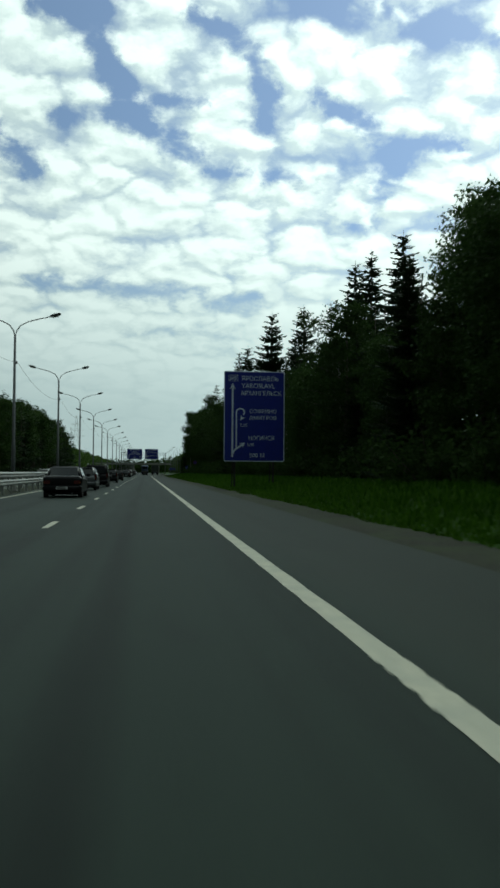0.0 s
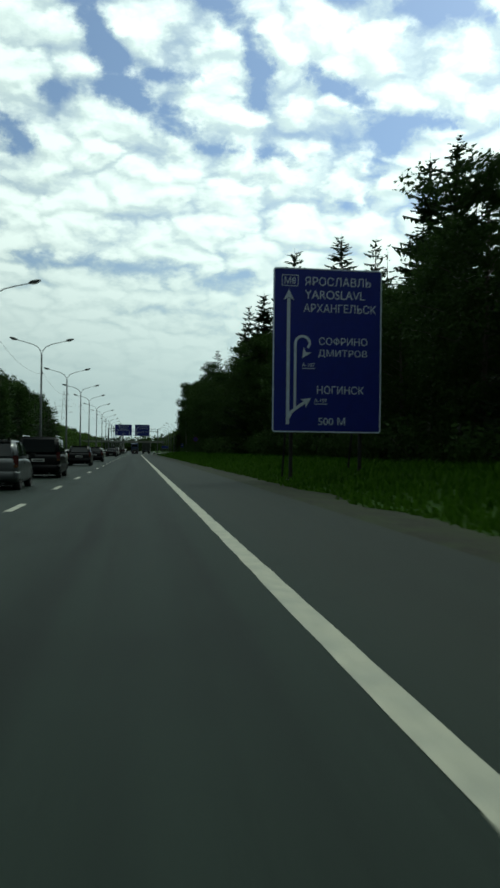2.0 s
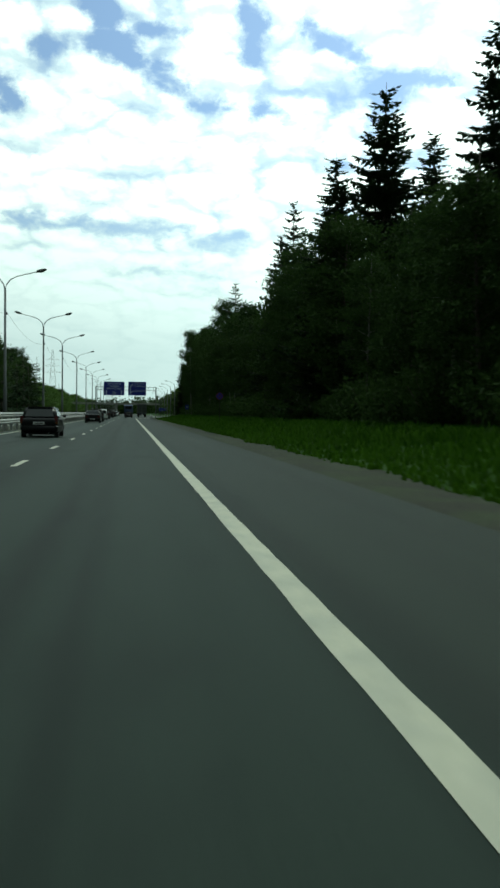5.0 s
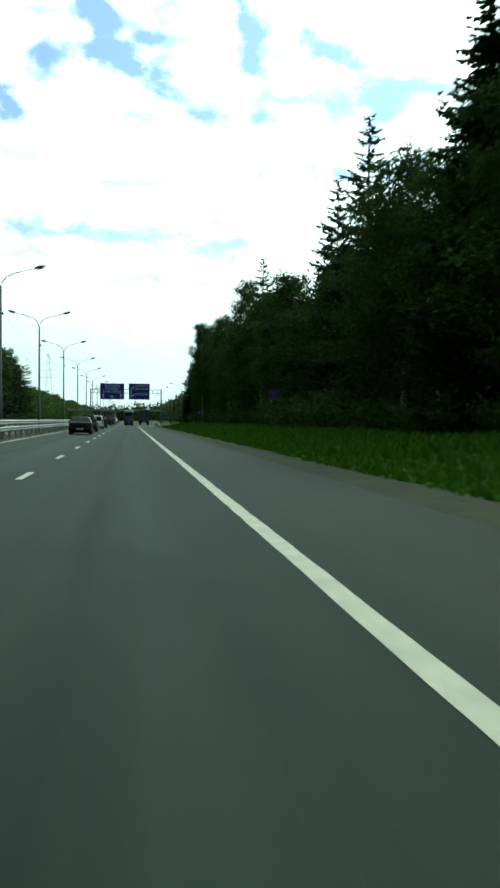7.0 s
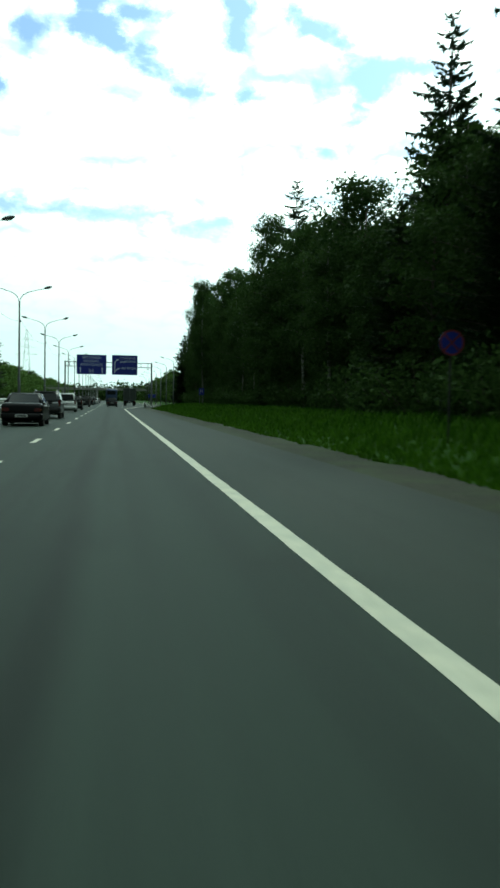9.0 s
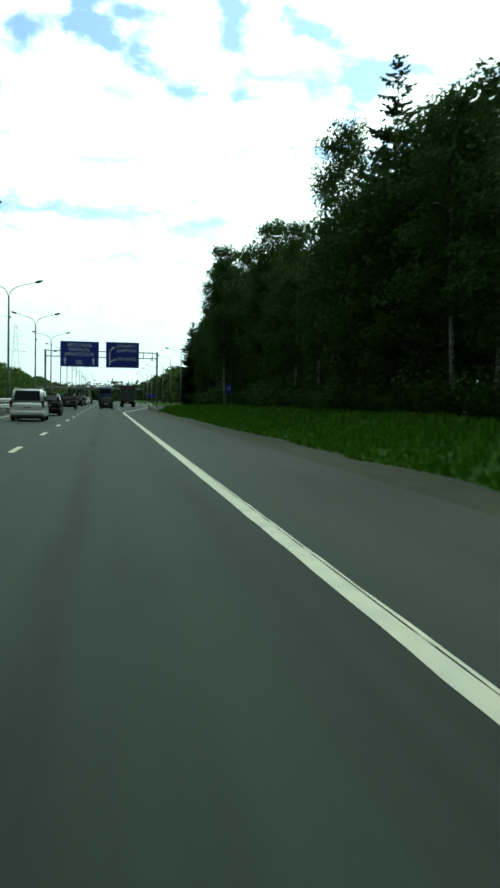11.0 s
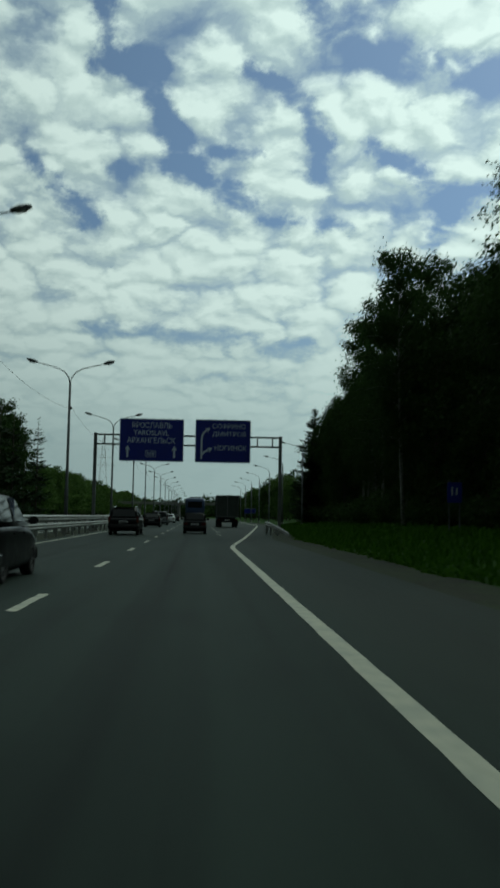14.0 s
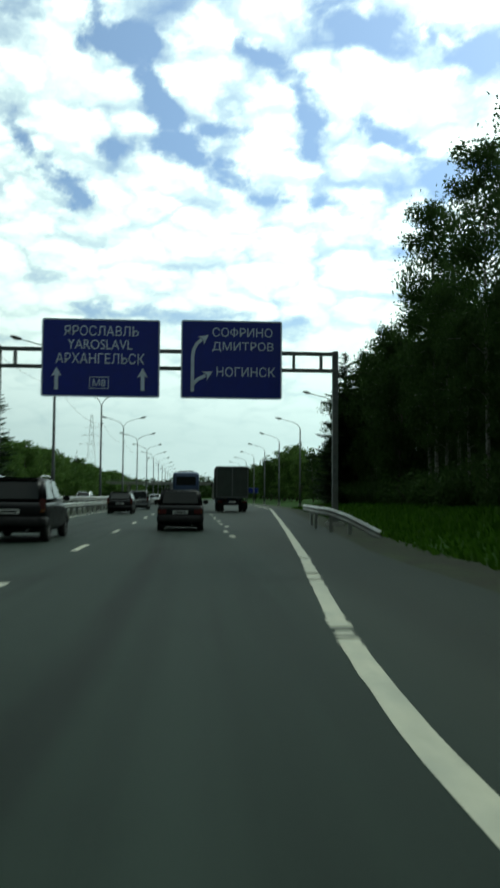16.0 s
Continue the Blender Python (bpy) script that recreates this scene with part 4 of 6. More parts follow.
# the far side of the highway
FAR = "trees across the highway"
y = 170.0
while y < 406:
    for x0, lo, hi in ((-35.0, 15.0, 21.0), (-39.5, 21.0, 24.5)):
        plant(rnd.choices(["spruce_f", "spruce_f", "alder_f", "birch_f"], [5, 3, 3, 2])[0], x0 + rnd.uniform(-1.5, 1.5), y + rnd.uniform(-1.5, 1.5), rnd.uniform(lo, hi), rnd.uniform(0, 6.28), FAR, rnd.uniform(1.0, 1.3))
    y += rnd.uniform(4.4, 6.0)
y = 410.0
while y < 860:
    # most of this row gets the leaf colour with sunlight put in
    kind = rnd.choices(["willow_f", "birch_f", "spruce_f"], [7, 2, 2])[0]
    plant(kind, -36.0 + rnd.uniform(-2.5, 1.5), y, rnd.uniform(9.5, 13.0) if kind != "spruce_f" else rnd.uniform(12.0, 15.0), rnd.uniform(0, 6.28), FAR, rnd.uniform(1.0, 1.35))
    y += rnd.uniform(3.6, 5.6) * (1 if y < 540 else 1.6)


def woods(name, label, spots, leaf, seed, material, per_spot=60, spread=1.5):
    """A mass of distant trees that nobody could count."""
    rng = np.random.default_rng(seed)
    v, f = leaf_cloud(rng, spots, per_spot, spread, leaf)
    tagged(new(name, quick_mesh(name, v, f, material)), label, "woods", kind="stuff")


def stacked(rng, x, y, height, step=2.2):
    return [(x + rng.gauss(0, 0.7), y + rng.gauss(0, 0.7), z) for z in np.arange(1.0, height, step)]


rng_w = random.Random(4)
deep = []
yy = 10.0
while yy < 360:  # depth of the woods behind the edge
    for dx, lo, hi in ((11, 13, 17), (17, 14, 18), (25, 13, 17)):
        deep += stacked(rng_w, forest_line(yy) + dx + rng_w.uniform(-2, 2), yy + rng_w.uniform(-2, 2), rng_w.uniform(lo, hi), 2.6)
    yy += 5.2
woods("forest_interior", "dark mass of forest trees behind the edge", deep, 0.24, 5, ALDER_LEAF, 190, 1.5)
hill, ridge = [], []
for k in range(170):
    x, y = -470 + k * 5.6, 930 + 60 * math.sin(k * 0.21)
    top = 15 + 4 * math.sin(k * 0.13 + 1) + rng_w.uniform(-1.5, 2.5)
    ridge.append((x, y, top - 2.5))
    hill += stacked(rng_w, x, y - 4 + rng_w.uniform(-3, 1), top, 3.2)
v, f = leaf_cloud(np.random.default_rng(6), hill, 34, 2.4, 1.3)
n0 = len(v)
solid = []
for x, y, z in ridge:
    solid += [(x, y - 3, -0.5), (x, y, z), (x, y + 14, z), (x, y + 20, -0.5)]
quads = [[n0 + 4 * a + b, n0 + 4 * a + b + 1, n0 + 4 * a + b + 5] for a in range(len(ridge) - 1) for b in range(3)] + [[n0 + 4 * a + b, n0 + 4 * a + b + 5, n0 + 4 * a + b + 4] for a in range(len(ridge) - 1) for b in range(3)]
tagged(new("distant_woods", quick_mesh("distant_woods", np.concatenate([v, np.array(solid)]), np.concatenate([f, np.array(quads)]), ALDER_LEAF)), "hazy green woods on the horizon", "woods", kind="stuff")
belt = []
for k in range(70):
    y = 480 + 6.5 * k
    belt += stacked(rng_w, 30 + 0.02 * (y - 480) + rng_w.uniform(-4, 9), y, rng_w.uniform(9, 15), 2.6)
    belt += stacked(rng_w, -44 + rng_w.uniform(-9, 2), 520 + 6 * k, rng_w.uniform(9, 14), 2.6)
woods("roadside_belt", "green belt of trees along the far highway", belt, 0.75, 7, ALDER_LEAF, 60, 1.5)


def grass_strip():
    """Tall roadside grass: bent blades in tufts, thicker away from the gravel."""
    rng = np.random.default_rng(9)
    n = 70000
    y = 12 + 330 * rng.random(n)
    edge = np.array([right_edge(q) for q in y])
    wood = np.array([forest_line(q) for q in y])
    k = rng.random(n) ** 1.25
    ragged = np.array([0.45 * noise.noise((0, q * 0.21, 2)) + 0.35 * noise.noise((6, q * 1.1, 1)) for q in y])
    x = edge + 1.25 + ragged + 0.4 * rng.random(n) + k * (wood - edge - 0.9)
    clump = np.array([noise.noise((a * 0.7, b * 0.35, 4.0)) for a, b in zip(x, y)])
    h = (0.20 + 0.24 * np.clip(k * 3, 0, 1)) * (0.8 + 0.4 * clump.clip(-0.6, 1)) * rng.uniform(0.6, 1.3, n)
    z = np.array([ground_height(a, b) for a, b in zip(x, y)]) - 0.03
    a = rng.uniform(0, 6.283, n)
    d, s = np.stack([np.cos(a), np.sin(a), 0 * a], 1), np.stack([-np.sin(a), np.cos(a), 0 * a], 1)
    root = np.stack([x, y, z], 1)
    up = np.array([0, 0, 1.0])
    w = rng.uniform(0.035, 0.08, n)[:, None]
    hh = h[:, None]
    v = np.stack([root - s * w, root + s * w, root + s * w * 0.6 + d * hh * 0.14 + up * hh * 0.7, root - s * w * 0.6 + d * hh * 0.14 + up * hh * 0.7, root + d * hh * 0.4 + up * hh], 1).reshape(-1, 3)
    i = np.arange(n)[:, None] * 5
    f = np.concatenate([i + [[0, 1, 2]], i + [[0, 2, 3]], i + [[3, 2, 4]]])
    tagged(new("grass", quick_mesh("grass", v, f, GRASS)), "tall green grass on the highway verge", "grass", kind="stuff")


grass_strip()


# ================= barriers =================
W_BEAM = [(0.0, -0.155), (0.035, -0.13), (0.08, -0.085), (0.08, -0.055), (0.02, -0.015), (0.02, 0.015), (0.08, 0.055), (0.08, 0.085), (0.035, 0.13), (0.0, 0.155)]


def beam_mesh(length):
    """A corrugated guard-rail beam with sheet thickness, running along y, its waves towards +x."""
    outline = W_BEAM + [(x - 0.012, z) for x, z in reversed(W_BEAM)]
    bm = bmesh.new()
    prism(bm, outline, "y", 0, length)
    bmesh.ops.recalc_face_normals(bm, faces=bm.faces)
    me = bpy.data.meshes.new("beam")
    bm.to_mesh(me)
    bm.free()
    me.materials.append(RAIL)
    return me


def post_mesh(height):
    bm = bmesh.new()
    prism(bm, [(-0.06, -0.05), (0.06, -0.05), (0.06, -0.04), (-0.05, -0.04), (-0.05, 0.04), (0.06, 0.04), (0.06, 0.05), (-0.06, 0.05)], "z", -0.25, height)
    box(bm, 0.075, 0, height - 0.12, 0.05, 0.09, 0.16)
    bmesh.ops.recalc_face_normals(bm, faces=bm.faces)
    me = bpy.data.meshes.new("post")
    bm.to_mesh(me)
    bm.free()
    me.materials.append(RAIL)
    return me


BEAM, POST = beam_mesh(6.0), post_mesh(1.08)
for row, (bx, face, label) in enumerate([(-7.2, 1, "double-railed galvanised guard rail along the median"), (-8.75, -1, "double-railed guard rail of the oncoming carriageway")]):
    rail = empty("guard_rail", label, "guard rail", "median guard rails", "structure")
    rail.matrix_basis = Matrix.Translation((bx, 0, 0)) @ Matrix.Rotation(0 if face > 0 else math.pi, 4, "Z")
    span = (24, 420) if face > 0 else (-420, -24)
    y = span[0]
    while y < span[1]:
        for z in (0.60, 1.0):
            b = new("beam", BEAM)
            b.parent, b.location = rail, (0.095, y, z)
        for q in (0, 3.0):
            p = new("post", POST)
            p.parent, p.location = rail, (0, y + q, 0)
        y += 6.0


def exit_rail():
    """The short guard rail by the gantry, its near end turned down to the ground."""
    rail = empty("guard_rail", "galvanised guard rail with its end turned down into the grass", "guard rail", kind="structure")
    line = [(6.12, 270.2, 0.06), (5.85, 271.1, 0.26), (5.5, 272.4, 0.52), (5.2, 274.4, 0.70), (5.2, 278.0, 0.72), (5.6, 282.0, 0.70), (5.85, 286.0, 0.70)]
    for a, b in zip(line, line[1:]):
        a, b = Vector(a), Vector(b)
        d = (b - a).normalized()
        s = Vector((-d.y, d.x, 0)).normalized()
        bm = bmesh.new()
        ring = []
        for p in (a, b):
            for x, z in W_BEAM + [(x - 0.012, z) for x, z in reversed(W_BEAM)]:
                ring.append(bm.verts.new(p + s * x + Vector((0, 0, z))))
        n = len(W_BEAM) * 2
        for k in range(n):
            bm.faces.new((ring[k], ring[(k + 1) % n], ring[n + (k + 1) % n], ring[n + k]))
        part("beam", bm, RAIL, rail)
        if a.z > 0.4:
            bm = bmesh.new()
            box(bm, a.x + 0.07, a.y, a.z / 2 - 0.1, 0.11, 0.09, a.z + 0.4)
            part("post", bm, RAIL, rail)


exit_rail()


# ================= street lamps =================
def street_lamp(arms, label):
    lamp = empty("street_lamp", label, "street lamp", "street lamps on the median" if arms == 2 else "street lamps on the exit")
    bm = bmesh.new()
    tube(bm, [(0, 0, 0), (0, 0, 0.5)], [0.19, 0.19], 12)
    part("base_plate", tube(bm, [(0, 0, -0.1), (0, 0, 0.06)], [0.3, 0.3], 12), CONCRETE, lamp)
    bm = bmesh.new()
    tube(bm, [(0, 0, 0.0), (0, 0, 2.6), (0, 0, 2.7), (0, 0, 9.05)], [0.13, 0.125, 0.10, 0.075], 12)
    part("pole", bm, POLE, lamp, smooth=True)
    for s in ((1, -1) if arms == 2 else (-1,)):
        bm = bmesh.new()
        curve = [(0, 0, 8.95), (s * 0.10, 0, 9.30), (s * 0.35, 0, 9.62), (s * 0.8, 0, 9.84), (s * 1.5, 0, 10.02), (s * 2.25, 0, 10.18)]
        tube(bm, curve, [0.046, 0.038, 0.034, 0.031, 0.028, 0.026], 8)
        arm = part("arm", bm, POLE, lamp, smooth=True)
        bm = bmesh.new()
        sections = []
        for q, w, h in ((0, 0.05, 0.05), (0.08, 0.10, 0.08), (0.28, 0.15, 0.10), (0.55, 0.14, 0.08), (0.70, 0.07, 0.04)):
            sections.append([(s * (2.15 + q), y, 10.19 + 0.23 * q + z) for y, z in rounded(2 * w, 2 * h, min(w, h) * 0.7, 2)])
        head = part("lamp_head", loft(bm, sections), POLE, arm, "dark grey lamp head", smooth=True)
        bm = bmesh.new()
        box(bm, s * 2.52, 0, 10.185, 0.36, 0.2, 0.06, 0.02, Matrix.Rotation(-s * 0.22, 4, "Y"))
        part("lamp_glass", bm, LAMP_CLEAR, arm)
    bm = bmesh.new()
    box(bm, 0.1, 0, 7.45, 0.14, 0.10, 0.16, 0.02)
    part("cable_clamp", bm, TRIM, lamp)
    return lamp


LAMP_X = -7.95
LAMP_Y = [27.0, 53.6, 80.4, 106.8, 134.6, 160.5, 184.0, 213.0, 241.8, 269.2, 297.4, 324.4, 350.0, 377.0, 405.0] + [433 + 27.8 * k for k in range(7)]
first = street_lamp(2, "tall grey steel street lamp with two curved arms")
first.matrix_basis = Matrix.Translation((LAMP_X, LAMP_Y[0], 0))
first.scale = (0.96, 1, 1.05)
for y in LAMP_Y[1:]:
    copy_thing(first, Matrix.Translation((LAMP_X, y, 0)))
single = street_lamp(1, "grey street lamp with one curved arm beside the exit")
EXIT_LAMPS = [(12.8, 318.4), (12.8, 342.8), (12.8, 366.6), (12.8, 391.2), (12.8, 416.6), (12.8, 441.5), (12.8, 466.5)]
single.matrix_basis = Matrix.Translation((*EXIT_LAMPS[0], 0.0))
for x, y in EXIT_LAMPS[1:]:
    copy_thing(single, Matrix.Translation((x, y, ground_height(x, y))))


def overhead_cable():
    bm = bmesh.new()
    for a, b in zip(LAMP_Y, LAMP_Y[1:14]):
        pts = [(LAMP_X + 0.17, a + (b - a) * q / 8, 7.82 - 0.7 * (1 - (q / 4 - 1) ** 2)) for q in range(9)]
        tube(bm, pts, 0.008, 5, False)
    tagged(part("overhead_cable", bm, CABLE), "thin black cable slung from lamp to lamp", "cable")


overhead_cable()


# ================= signs =================
def letters(text, width, cap, center, parent, name="letter", material=None):
    """A line of raised lettering, fitted to a width and a capital height, facing the traffic (towards -y)."""
    cu = bpy.data.curves.new("lettering", "FONT")
    cu.body, cu.size, cu.extrude = text.replace("Ф", "О"), 1.0, 0.002
    cu.resolution_u = 8
    ob = bpy.data.objects.new("lettering", cu)
    scene.collection.objects.link(ob)
    bpy.context.view_layer.update()
    me = bpy.data.meshes.new_from_object(ob.evaluated_get(bpy.context.evaluated_depsgraph_get()))
    bpy.data.objects.remove(ob)
    v = np.empty(len(me.vertices) * 3, np.float32)
    me.vertices.foreach_get("co", v)
    v = v.reshape(-1, 3)
    lo, hi = v.min(0), v.max(0)
    x = (v[:, 0] - (lo[0] + hi[0]) / 2) / (hi[0] - lo[0]) * width
    z = (v[:, 1] - (lo[1] + hi[1]) / 2) / (hi[1] - lo[1]) * cap
    y = -v[:, 2] * 1.5
    v = np.stack([x, y, z], 1)
    faces = [tuple(p.vertices) for p in me.polygons]
    bpy.data.meshes.remove(me)
    # every character is a part of its own
    root = list(range(len(v)))

    def top(k):
        while root[k] != k:
            root[k] = root[root[k]]
            k = root[k]
        return k
    for f in faces:
        for k in f[1:]:
            root[top(k)] = top(f[0])
    at = {}
    for k, p in enumerate(v):  # front, back and rim of a character share their outline
        q = at.setdefault((round(float(p[0]), 3), round(float(p[2]), 3)), k)
        root[top(k)] = top(q)
    groups = {}
    for f in faces:
        groups.setdefault(top(f[0]), []).append(f)
    signs = text.replace(" ", "")
    for order, key in enumerate(sorted(groups, key=lambda g: min(v[k][0] for f in groups[g] for k in f))):
        used_v = sorted({k for f in groups[key] for k in f})
        number = {k: q for q, k in enumerate(used_v)}
        mid = (v[used_v].min(0) + v[used_v].max(0)) / 2
        shape, sides = v[used_v] - mid, [[number[k] for k in f] for f in groups[key]]
        if len(groups) == len(signs) and signs[order] == "Ф":  # a flattened ring with a stem through it
            shape = shape * np.array([1.0, 1.0, 0.68])
            n0, a, b = len(shape), cap * 0.065, cap * 0.5
            shape = np.concatenate([shape, [(x, y, z) for y in (-0.0045, 0.003) for x, z in ((-a, -b), (a, -b), (a, b), (-a, b))]])
            sides += [[n0 + k for k in f] for f in ((0, 1, 2, 3), (7, 6, 5, 4), (0, 4, 5, 1), (1, 5, 6, 2), (2, 6, 7, 3), (3, 7, 4, 0))]
        t = from_arrays(name, shape, sides, material or SIGN_WHITE, parent)
        t.location = Vector(center) + Vector(mid.tolist())


def ribbon(points, width, parent, name="arrow_stem", lift=0.0):
    """A flat painted band along a line in the sign's plane (x, z)."""
    bm = bmesh.new()
    left, right = [], []
    for i, p in enumerate(points):
        a, b = Vector(points[max(i - 1, 0)]), Vector(points[min(i + 1, len(points) - 1)])
        d = (b - a).normalized()
        n = Vector((-d.y, d.x)) * width / 2
        left.append((p[0] + n.x, p[1] + n.y))
        right.append((p[0] - n.x, p[1] - n.y))
    for y in (-0.052 - lift, -0.046 - lift):
        rows = [[bm.verts.new((q[0], y, q[1])) for q in side] for side in (left, right)]
        for k in range(len(points) - 1):
            bm.faces.new((rows[0][k], rows[0][k + 1], rows[1][k + 1], rows[1][k]))
    return part(name, bm, SIGN_WHITE, parent)


def arrow_head(tip, direction, length, width, parent):
    d = Vector(direction).normalized()
    n = Vector((-d.y, d.x))
    t = Vector(tip)
    pts = [t, t - d * length + n * width / 2, t - d * length * 0.72, t - d * length - n * width / 2]
    bm = bmesh.new()
    prism(bm, [(p.x, p.y) for p in pts], "y", -0.062, -0.046)
    return part("arrow_head", bm, SIGN_WHITE, parent)


def panel(thing, w, h, radius, border):
    """Blue sheet, white rim, and the stiffening ribs behind."""
    bm = bmesh.new()
    prism(bm, rounded(w, h, radius), "y", -0.04, 0.0)
    part("panel", bm, SIGN_BLUE, thing)
    bm = bmesh.new()
    outer, inner = rounded(w, h, radius), rounded(w - 2 * border, h - 2 * border, max(radius - border, 0.02))
    for y in (-0.05, -0.045):
        a, b = [bm.verts.new((x, y, z)) for x, z in outer], [bm.verts.new((x, y, z)) for x, z in inner]
        n = len(a)
        for k in range(n):
            bm.faces.new((a[k], a[(k + 1) % n], b[(k + 1) % n], b[k]))
    part("border", bm, SIGN_WHITE, thing, "thin white border")
    for k in range(4):
        bm = bmesh.new()
        box(bm, 0, 0.035, -h / 2 + h * (k + 0.5) / 4, w - 0.1, 0.06, 0.06)
        part("rib", bm, SIGN_BACK_AND_HAZE, thing)


def plate_frame(cx, cz, w, h, parent):
    bm = bmesh.new()
    for y in (-0.052, -0.046):
        a = [bm.verts.new((cx + x, y, cz + z)) for x, z in rounded(w, h, 0.05, 2)]
        b = [bm.verts.new((cx + x, y, cz + z)) for x, z in rounded(w - 0.06, h - 0.06, 0.03, 2)]
        for k in range(len(a)):
            bm.faces.new((a[k], a[(k + 1) % len(a)], b[(k + 1) % len(a)], b[k]))
    return part("number_frame", bm, SIGN_WHITE, parent)


def advance_sign():
    w, h = 4.70, 6.96
    s = empty("direction_sign", "tall blue direction sign with white arrows and place names", "road sign")
    s.location = (8.33, 65.85, 5.53)
    panel(s, w, h, 0.12, 0.055)
    X, Z = (lambda x: -w / 2 + x), (lambda z: h / 2 - z)

    def row(text, x0, x1, z0, cap):
        letters(text, x1 - x0, cap, (X((x0 + x1) / 2), -0.045, Z(z0 + cap / 2)), s)
    row("М8", 0.47, 0.95, 0.40, 0.28)
    plate_frame(X(0.71), Z(0.54), 0.72, 0.48, s)
    row("ЯРОСЛАВЛЬ", 1.35, 4.22, 0.36, 0.37)
    row("YAROSLAVL", 1.35, 3.95, 0.93, 0.36)
    row("АРХАНГЕЛЬСК", 1.30, 4.45, 1.50, 0.36)
    row("СОФРИНО", 1.98, 4.08, 2.92, 0.32)
    row("ДМИТРОВ", 1.95, 4.08, 3.44, 0.34)
    row("А-107", 1.25, 1.80, 4.02, 0.16)
    row("НОГИНСК", 1.92, 3.95, 4.98, 0.34)
    row("А-107", 1.80, 2.35, 5.52, 0.16)
    row("500 М", 1.98, 3.15, 6.32, 0.32)
    for x0, x1, z in ((1.25, 1.82, 4.25), (1.80, 2.37, 5.75)):
        ribbon([(X(x0), Z(z)), (X(x1), Z(z))], 0.03, s, "underline")
    ribbon([(X(0.66), Z(6.62)), (X(0.66), Z(1.30))], 0.14, s)
    arrow_head((X(0.66), Z(0.92)), (0, 1), 0.46, 0.46, s)
    uturn = [(X(0.96), Z(5.95)), (X(0.96), Z(3.2))]
    uturn += [(X(1.27) - 0.31 * math.cos(radians(a)), Z(3.2) + 0.31 * math.sin(radians(a))) for a in range(15, 181, 15)]
    uturn += [(X(1.50), Z(3.38))]
    ribbon(uturn, 0.11, s, lift=0.003)
    arrow_head((X(1.26), Z(3.82)), (-0.55, -0.85), 0.42, 0.40, s)
    ribbon([(X(0.70), Z(6.35)), (X(0.80), Z(6.12)), (X(1.0), Z(5.95)), (X(1.40), Z(5.68))], 0.13, s, lift=0.006)
    arrow_head((X(1.66), Z(5.50)), (0.82, 0.57), 0.42, 0.42, s)
    for x in (-1.5, 1.5):
        bm = bmesh.new()
        tube(bm, [(x, 0.17, -6.0), (x, 0.17, 3.3)], [0.085, 0.085], 10)
        part("post", bm, DARK_STEEL, s, "dark steel post")
        bm = bmesh.new()
        tube(bm, [(x, 0.3, -5.9), (x, 2.4, -5.9), ], [0.02, 0.02], 6)
        tube(bm, [(x, 0.17, 0.2), (x, 2.4, -5.7)], [0.05, 0.05], 8)
        part("brace", bm, DARK_STEEL, s)
        bm = bmesh.new()
        box(bm, x, 0.17, -5.68, 0.5, 0.5, 0.4, 0.04)
        part("footing", bm, CONCRETE, s)


advance_sign()


